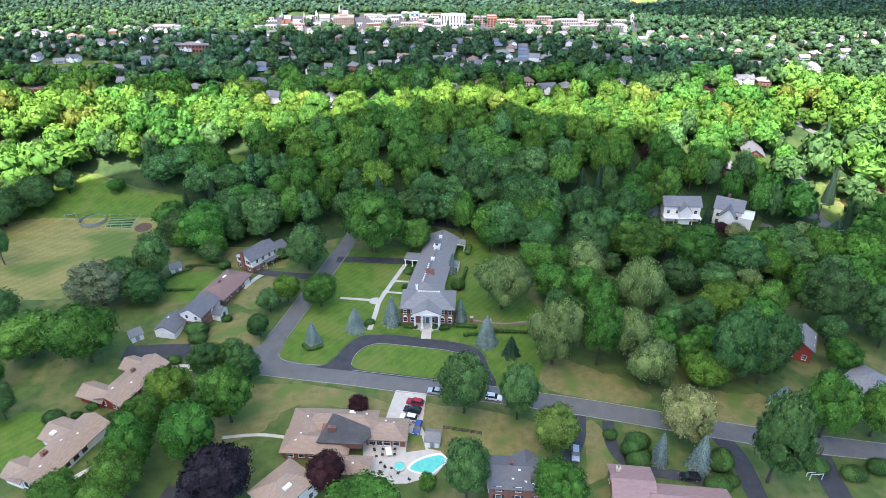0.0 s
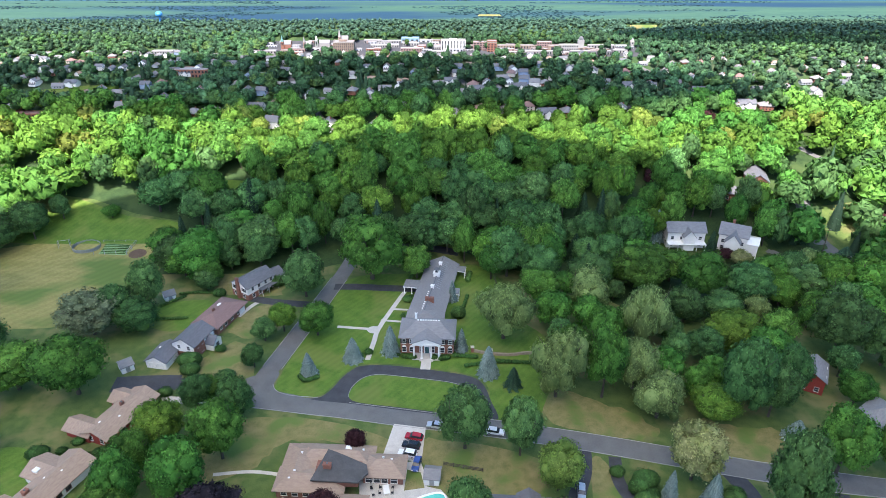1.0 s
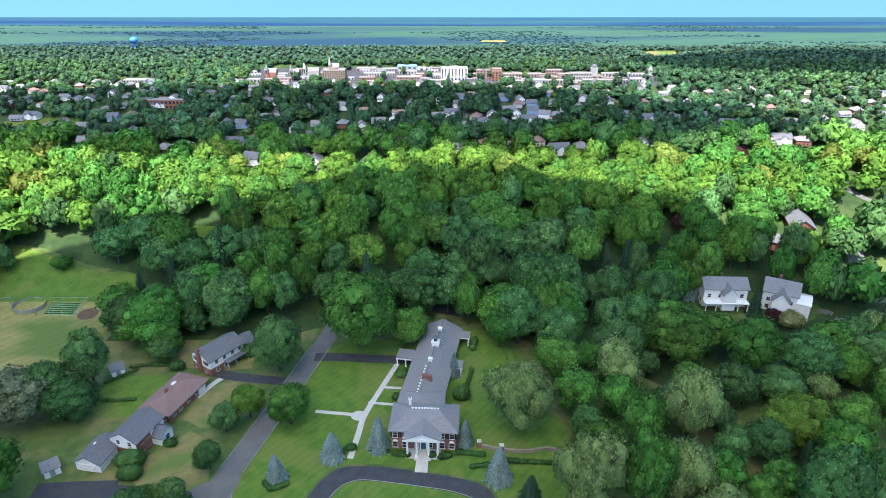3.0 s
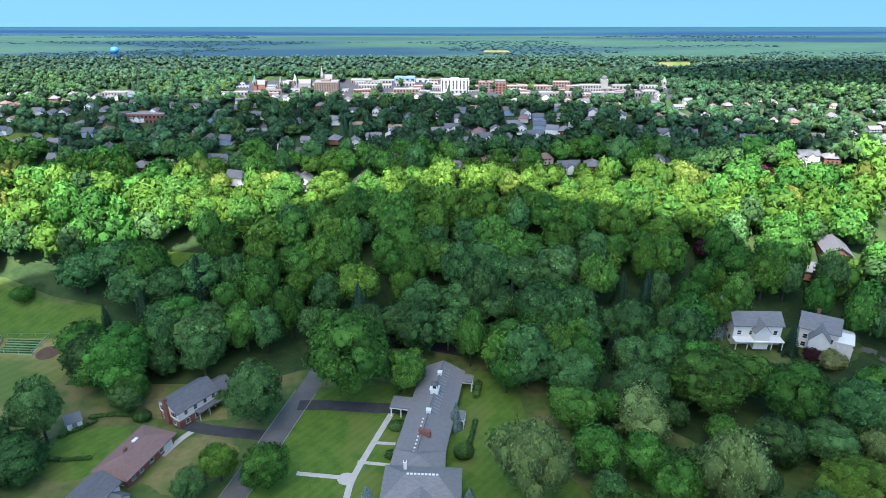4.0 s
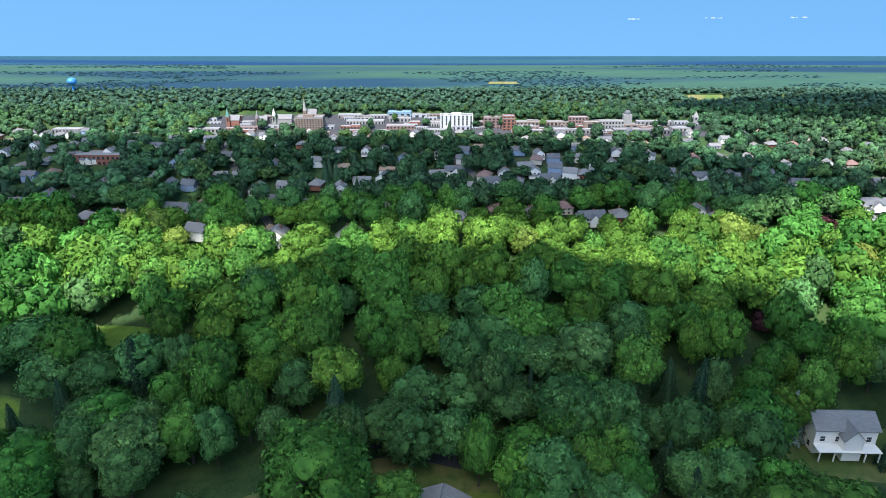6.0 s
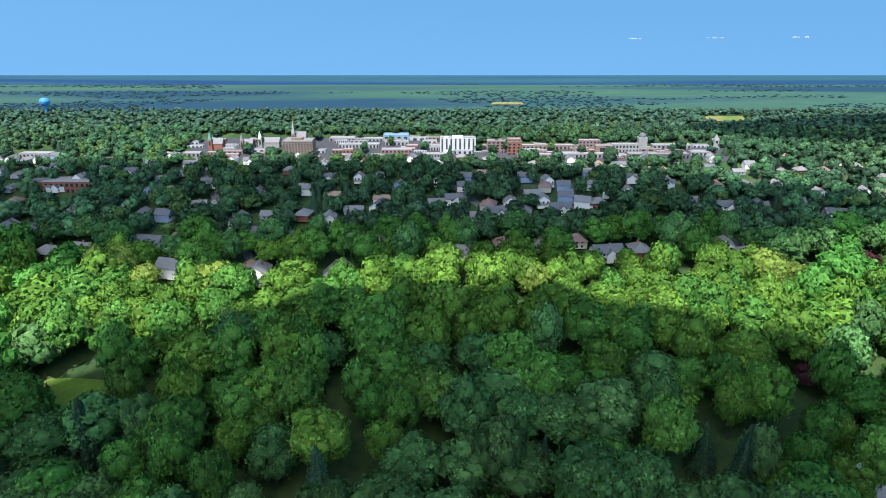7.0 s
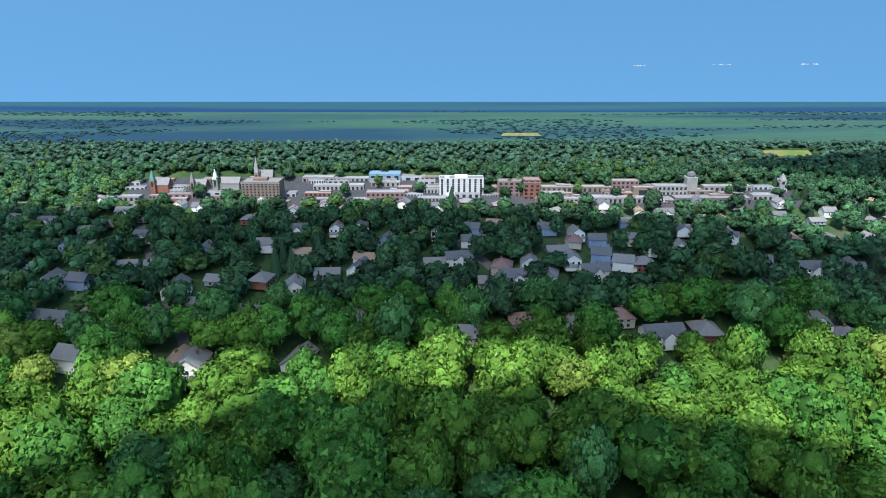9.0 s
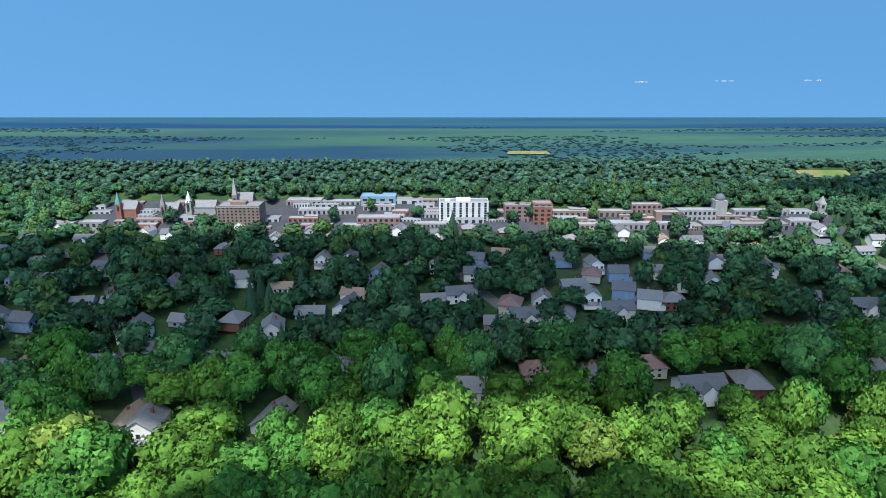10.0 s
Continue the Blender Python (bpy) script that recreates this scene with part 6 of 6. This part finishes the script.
part("dome", bm, M["slate_dark"], e)
e = thing("water_tower", -160.5, 380, label="blue spheroid water tower above the trees", category="water tower")
BLUE_T = mat("blue_tank_paint", (0.05, 0.22, 0.5), (0.08, 0.28, 0.58), 0.5, rough=0.4)
bm = bmesh.new()
column(bm, 0, 0, 0, 4.2, 0.5)
part("stem", bm, BLUE_T, e)
bm = bmesh.new()
bmesh.ops.create_uvsphere(bm, u_segments=16, v_segments=10, radius=2.0, matrix=pose(0, 0, 5.4) @ Matrix.Diagonal((1, 1, 0.8, 1)))
part("tank", bm, BLUE_T, e)
CLEAR += [(-128.5, 329, 11, 7), (-150, 351, 8, 4), (113, 376, 10, 4)]


def in_centre(x, y):
    return -96 < x < 104 and 346 < y < 365 - 6 * (x > 0)


# ---- the floor of the woods and of the town ----
UNDER = mat("undergrowth", (0.016, 0.04, 0.01), (0.035, 0.07, 0.018), 0.3, bump=0.5, fine=6, c=(0.05, 0.085, 0.022))
TOWN_FLOOR = mat("garden_ground", (0.02, 0.05, 0.014), (0.05, 0.095, 0.025), 0.15, bump=0.4, fine=7, c=(0.06, 0.078, 0.04))
area("woodland_floor", [(-104, 199), (-52, 200), (-40, 206), (-20, 214), (0, 221), (22, 204), (40, 196), (62, 176), (84, 168), (136, 178), (156, 240), (300, 262), (320, 290), (-320, 290), (-300, 272), (-175, 250), (-160, 246), (-146, 244), (-126, 236), (-107, 232), (-103, 222)], UNDER, 0.05, curved=False, label="shaded undergrowth of the woods", category="undergrowth", **S)
area("town_floor", [(-420, 289), (420, 289), (420, 349), (-420, 349)], TOWN_FLOOR, 0.056, curved=False, label="gardens and yards between the town's houses", category="ground", **S)
area("woodland_floor", [(-420, 349), (420, 349), (420, 385), (-420, 385)], UNDER, 0.05, curved=False, label="shaded ground under the trees beyond the town", category="undergrowth", **S)
area("town_square", [(-97, 347), (106, 347), (104, 357), (20, 357), (0, 364), (-92, 362)], M["tar"], 0.06, curved=False, label="grey streets and car parks of the town centre", category="pavement", **S)
area("lawn", [(-172, 221), (-140, 219.5), (-106, 220), (-107, 231), (-126, 234), (-149, 243), (-156, 243), (-166, 230)], M["lawn"], 0.03, label="light green grass beyond the meadow", category="lawn", **S)
area("lawn", [(80, 222), (122, 223), (124, 214), (112, 208), (86, 211)], M["ground"], 0.09, label="rough grass round the white villas", category="lawn", **S)
area("lawn", [(-101, 254), (-78, 253), (-75, 243), (-99, 242)], M["lawn"], 0.09, label="green lawn in a clearing of the wood", category="lawn", **S)
area("lawn", [(-50, 285), (-44, 285), (-44, 289), (-52, 289)], M["dry"], 0.12, label="sunlit tan garden lawn", category="lawn", **S)
for x0, y0, x1, y1 in ((100, 340, 168, 268), (-92, 350, -55, 292), (-10, 349, 30, 300), (60, 349, 96, 296)):
    strip("street", [(x0, y0), ((x0 + x1) / 2, (y0 + y1) / 2), (x1, y1)], 2.6, M["asphalt"], 0.12, label="grey town street between gardens", category="road", **S)
CLEAR += [(168 - 68 * q / 14, 268 + 72 * q / 14, 2.4, 3.2) for q in range(15)]

# ---- planting the woods ----
LISTED = EAST + WILLOWS + BY_STREET
OPEN = [(38, 124, 22, 11), (80, 115, 18, 9), (118, 131, 11, 13), (105, 163, 9, 5), (70, 166, 5, 4), (112, 121, 9, 9), (101, 133, 8, 9), (96, 199, 30, 12)]
rng = np.random.default_rng(52)
for q in range(900):
    x, y = float(rng.uniform(34, 132)), float(rng.uniform(126, 200))
    w = float(rng.uniform(8, 13))
    if all((x - a) ** 2 + (y - b) ** 2 > (0.36 * (w + v)) ** 2 for _, a, b, _, v in LISTED) and not any(((x - a) / p) ** 2 + ((y - b) / r) ** 2 < 1 for a, b, p, r in OPEN):
        kind = "oak" if q % 3 == 0 else "maple" if q % 5 else "willow"
        tree(kind, x, y, w * float(rng.uniform(0.95, 1.3)), w, where="in the garden wood", group="trees of the garden wood", fine=False)
        LISTED += ((kind, x, y, 0, w),)
wood, count = {}, 0


def belts(rows, near, mid):
    """Rows of trees parted by their distance from the middle line."""
    parts = [[r for r in rows if lo <= abs(r[0]) < hi] for lo, hi in ((0, near), (near, mid), (mid, 1e9))]
    return [p for p in parts if p]


def belt_detail(rows, near, mid, *steps):
    d = max(abs(r[0]) for r in rows)
    return steps[0] if d < near else steps[1] if d < mid else steps[2]


for x, y, k, rng in scatter(168, 198, 175, 9.5):
    if x > 118 or x < -172:
        kind = wood_kind(x, y, rng)
        tree(kind, x, y, k * rng.uniform(12, 18), k * rng.uniform(11, 15.5) * (0.6 if kind == "pine" else 1), where="in the garden wood", group="trees of the garden wood", fine=False)
for x, y, k, rng in scatter(198, 266, 280, 9.0):
    kind = wood_kind(x, y, rng)
    w, h = k * rng.uniform(7.5, 15.5), k * rng.uniform(10, 18)
    if kind == "pine":
        w *= 0.55
    if kind == "plum":
        w, h = w * 0.6, h * 0.6
    if abs(x) < 125 and y < 244 and count < 280:
        tree(kind, x, y, h, w, where="in the wood", group="trees of the wood", fine=False)
        count += 1
    else:
        wood.setdefault(kind, []).append((x, y, w, h, rng.uniform(0, 6.28)))
for x, y, k, rng in scatter(266, 306, 290, 8.6):
    if by_house(x, y) or (y > 288 and rng.uniform() < 0.05):
        continue
    kind = wood_kind(x, y, rng)
    wood.setdefault(kind, []).append((x, y, k * rng.uniform(9, 16) * (0.55 if kind == "pine" else 1), k * rng.uniform(10, 18), rng.uniform(0, 6.28)))
wood["linden"] += [(57, 284, 7, 8, 1.0), (53, 277, 8, 9, 2.0), (60, 290, 6, 8, 3.0), (56, 271, 8, 9, 4.0), (61, 279, 7, 8, 5.0)]
for kind, rows in ((k, r) for k, all_rows in wood.items() for r in belts(all_rows, 100, 150)):
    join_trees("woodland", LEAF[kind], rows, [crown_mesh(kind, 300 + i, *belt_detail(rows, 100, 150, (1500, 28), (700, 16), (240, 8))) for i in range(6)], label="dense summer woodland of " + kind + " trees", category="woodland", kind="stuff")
far = {}
for x, y, k, rng in scatter(306, 368, 310, 7.0):
    if by_house(x, y) or (in_centre(x, y) and rng.uniform() < 0.9) or rng.uniform() < 0.04:
        continue
    far.setdefault(wood_kind(x, y, rng), []).append((x, y, k * rng.uniform(6.5, 13), k * rng.uniform(7, 13.5), rng.uniform(0, 6.28)))
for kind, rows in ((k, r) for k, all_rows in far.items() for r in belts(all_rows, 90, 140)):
    join_trees("town_trees", HAZED_TOWN_LEAF.get(kind, LEAF[kind]), rows, [crown_mesh(kind, 400 + i, *belt_detail(rows, 90, 140, (300, 12), (130, 8), (45, 5))) for i in range(6)], label="street and garden trees of the town, " + kind, category="trees", kind="stuff")
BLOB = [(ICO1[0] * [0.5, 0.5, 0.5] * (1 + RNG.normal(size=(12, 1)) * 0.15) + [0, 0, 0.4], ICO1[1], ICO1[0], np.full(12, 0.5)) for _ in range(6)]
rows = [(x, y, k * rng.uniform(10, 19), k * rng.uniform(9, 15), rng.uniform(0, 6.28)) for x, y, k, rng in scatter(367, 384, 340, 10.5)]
join_trees("far_woods", LEAF["far"], rows, [crown_mesh("oak", 500 + i, 24, 4) for i in range(5)], label="far green woods beyond the town, colour tinted with haze", category="woodland", kind="stuff")
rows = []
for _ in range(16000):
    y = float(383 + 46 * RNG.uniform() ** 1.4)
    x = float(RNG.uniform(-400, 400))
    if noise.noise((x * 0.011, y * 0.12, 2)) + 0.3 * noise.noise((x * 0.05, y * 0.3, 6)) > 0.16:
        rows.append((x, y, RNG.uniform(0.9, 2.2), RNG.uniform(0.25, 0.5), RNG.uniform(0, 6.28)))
join_trees("far_woods", LEAF["blue"], rows, BLOB, label="woods near the horizon with haze painted in blue-green", category="woodland", kind="stuff")
for y0, y1, m, words in ((381, 426, "far", "farmland and woods beyond the town in haze-tinted green"), (426, 530, "rim", "woods at the rim of the land, painted with blue haze")):
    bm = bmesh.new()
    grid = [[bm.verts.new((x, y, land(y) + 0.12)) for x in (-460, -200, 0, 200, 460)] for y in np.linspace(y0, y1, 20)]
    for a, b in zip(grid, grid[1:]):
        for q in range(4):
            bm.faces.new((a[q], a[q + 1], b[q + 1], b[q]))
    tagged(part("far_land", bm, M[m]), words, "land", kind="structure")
area("far_field", [(105, 374.5), (121, 374.5), (121, 378.5), (106, 378.5)], M["dry"], 0.3, curved=False, label="tan harvested field beyond the town", category="field", **S)
area("far_field", [(20, 389), (34, 389), (33, 391.5), (21, 391.5)], M["dry"], 0.4, curved=False, label="distant tan field", category="field", **S)


# ---- unseen clouds added to shade the land, and wisps over the horizon ----
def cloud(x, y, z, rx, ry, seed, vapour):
    """Unseen cloud added for shade: broad, thin, uneven rim, domed above, nearly flat below."""
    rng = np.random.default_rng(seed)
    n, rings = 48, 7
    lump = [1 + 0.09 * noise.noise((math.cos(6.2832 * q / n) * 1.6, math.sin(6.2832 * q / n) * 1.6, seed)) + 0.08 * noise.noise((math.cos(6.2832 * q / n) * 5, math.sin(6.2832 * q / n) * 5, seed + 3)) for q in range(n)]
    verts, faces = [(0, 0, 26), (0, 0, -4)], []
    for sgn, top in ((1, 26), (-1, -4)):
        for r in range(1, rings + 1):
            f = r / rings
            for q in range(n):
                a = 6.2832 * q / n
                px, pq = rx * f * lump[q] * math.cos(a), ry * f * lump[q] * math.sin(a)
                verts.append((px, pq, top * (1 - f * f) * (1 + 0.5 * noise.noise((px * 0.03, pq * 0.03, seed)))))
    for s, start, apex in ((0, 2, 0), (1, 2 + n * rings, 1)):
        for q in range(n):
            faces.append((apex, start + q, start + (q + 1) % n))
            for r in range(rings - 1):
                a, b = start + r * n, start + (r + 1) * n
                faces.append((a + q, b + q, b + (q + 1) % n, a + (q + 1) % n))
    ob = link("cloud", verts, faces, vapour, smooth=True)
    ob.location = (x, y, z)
    return tagged(ob, "thin white unseen cloud placed overhead to shade the land", "cloud", kind="structure")


# the cloud is set along the sun's path from the spot to be shaded
def shade_cloud_over(x, y, rx, ry, seed, vapour, height=330):
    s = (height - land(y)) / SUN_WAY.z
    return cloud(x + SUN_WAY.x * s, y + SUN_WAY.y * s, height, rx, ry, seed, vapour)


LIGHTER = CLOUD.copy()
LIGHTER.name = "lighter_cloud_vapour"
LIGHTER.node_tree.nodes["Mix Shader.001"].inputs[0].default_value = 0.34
shade_cloud_over(-8, 130, 200, 157, 3, CLOUD)
shade_cloud_over(-90, 315, 240, 34, 4, LIGHTER)
shade_cloud_over(215, 366, 120, 12, 6, LIGHTER)


THIN = CLOUD.copy()
THIN.name = "thin_cloud_vapour"
THIN.node_tree.nodes["Mix Shader.001"].inputs[0].default_value = 0.8


def wisp(x, y, z, w, h, seed):
    rng = np.random.default_rng(seed)
    vs, fs, b = [], [], 0
    for _ in range(9):
        k = rng.uniform(0.25, 0.5) * h
        vs.append(ICO2[0] * [k * 2.6, k * 2, k * 0.8] + [rng.uniform(-0.5, 0.5) * w, 0, k * 0.5])
        fs += (ICO2[1] + b).tolist()
        b += len(ICO2[0])
    ob = link("cloud", np.concatenate(vs), fs, THIN, smooth=True)
    ob.location = (x, y, z)
    return tagged(ob, "small white cloud low over the horizon", "cloud", kind="structure")


for x, y, z, w, h, seed in ((560, 1500, 36, 34, 3.4, 1), (740, 1500, 37, 44, 4, 2), (395, 1500, 34, 24, 3, 4)):
    wisp(x, y, z, w, h, seed)
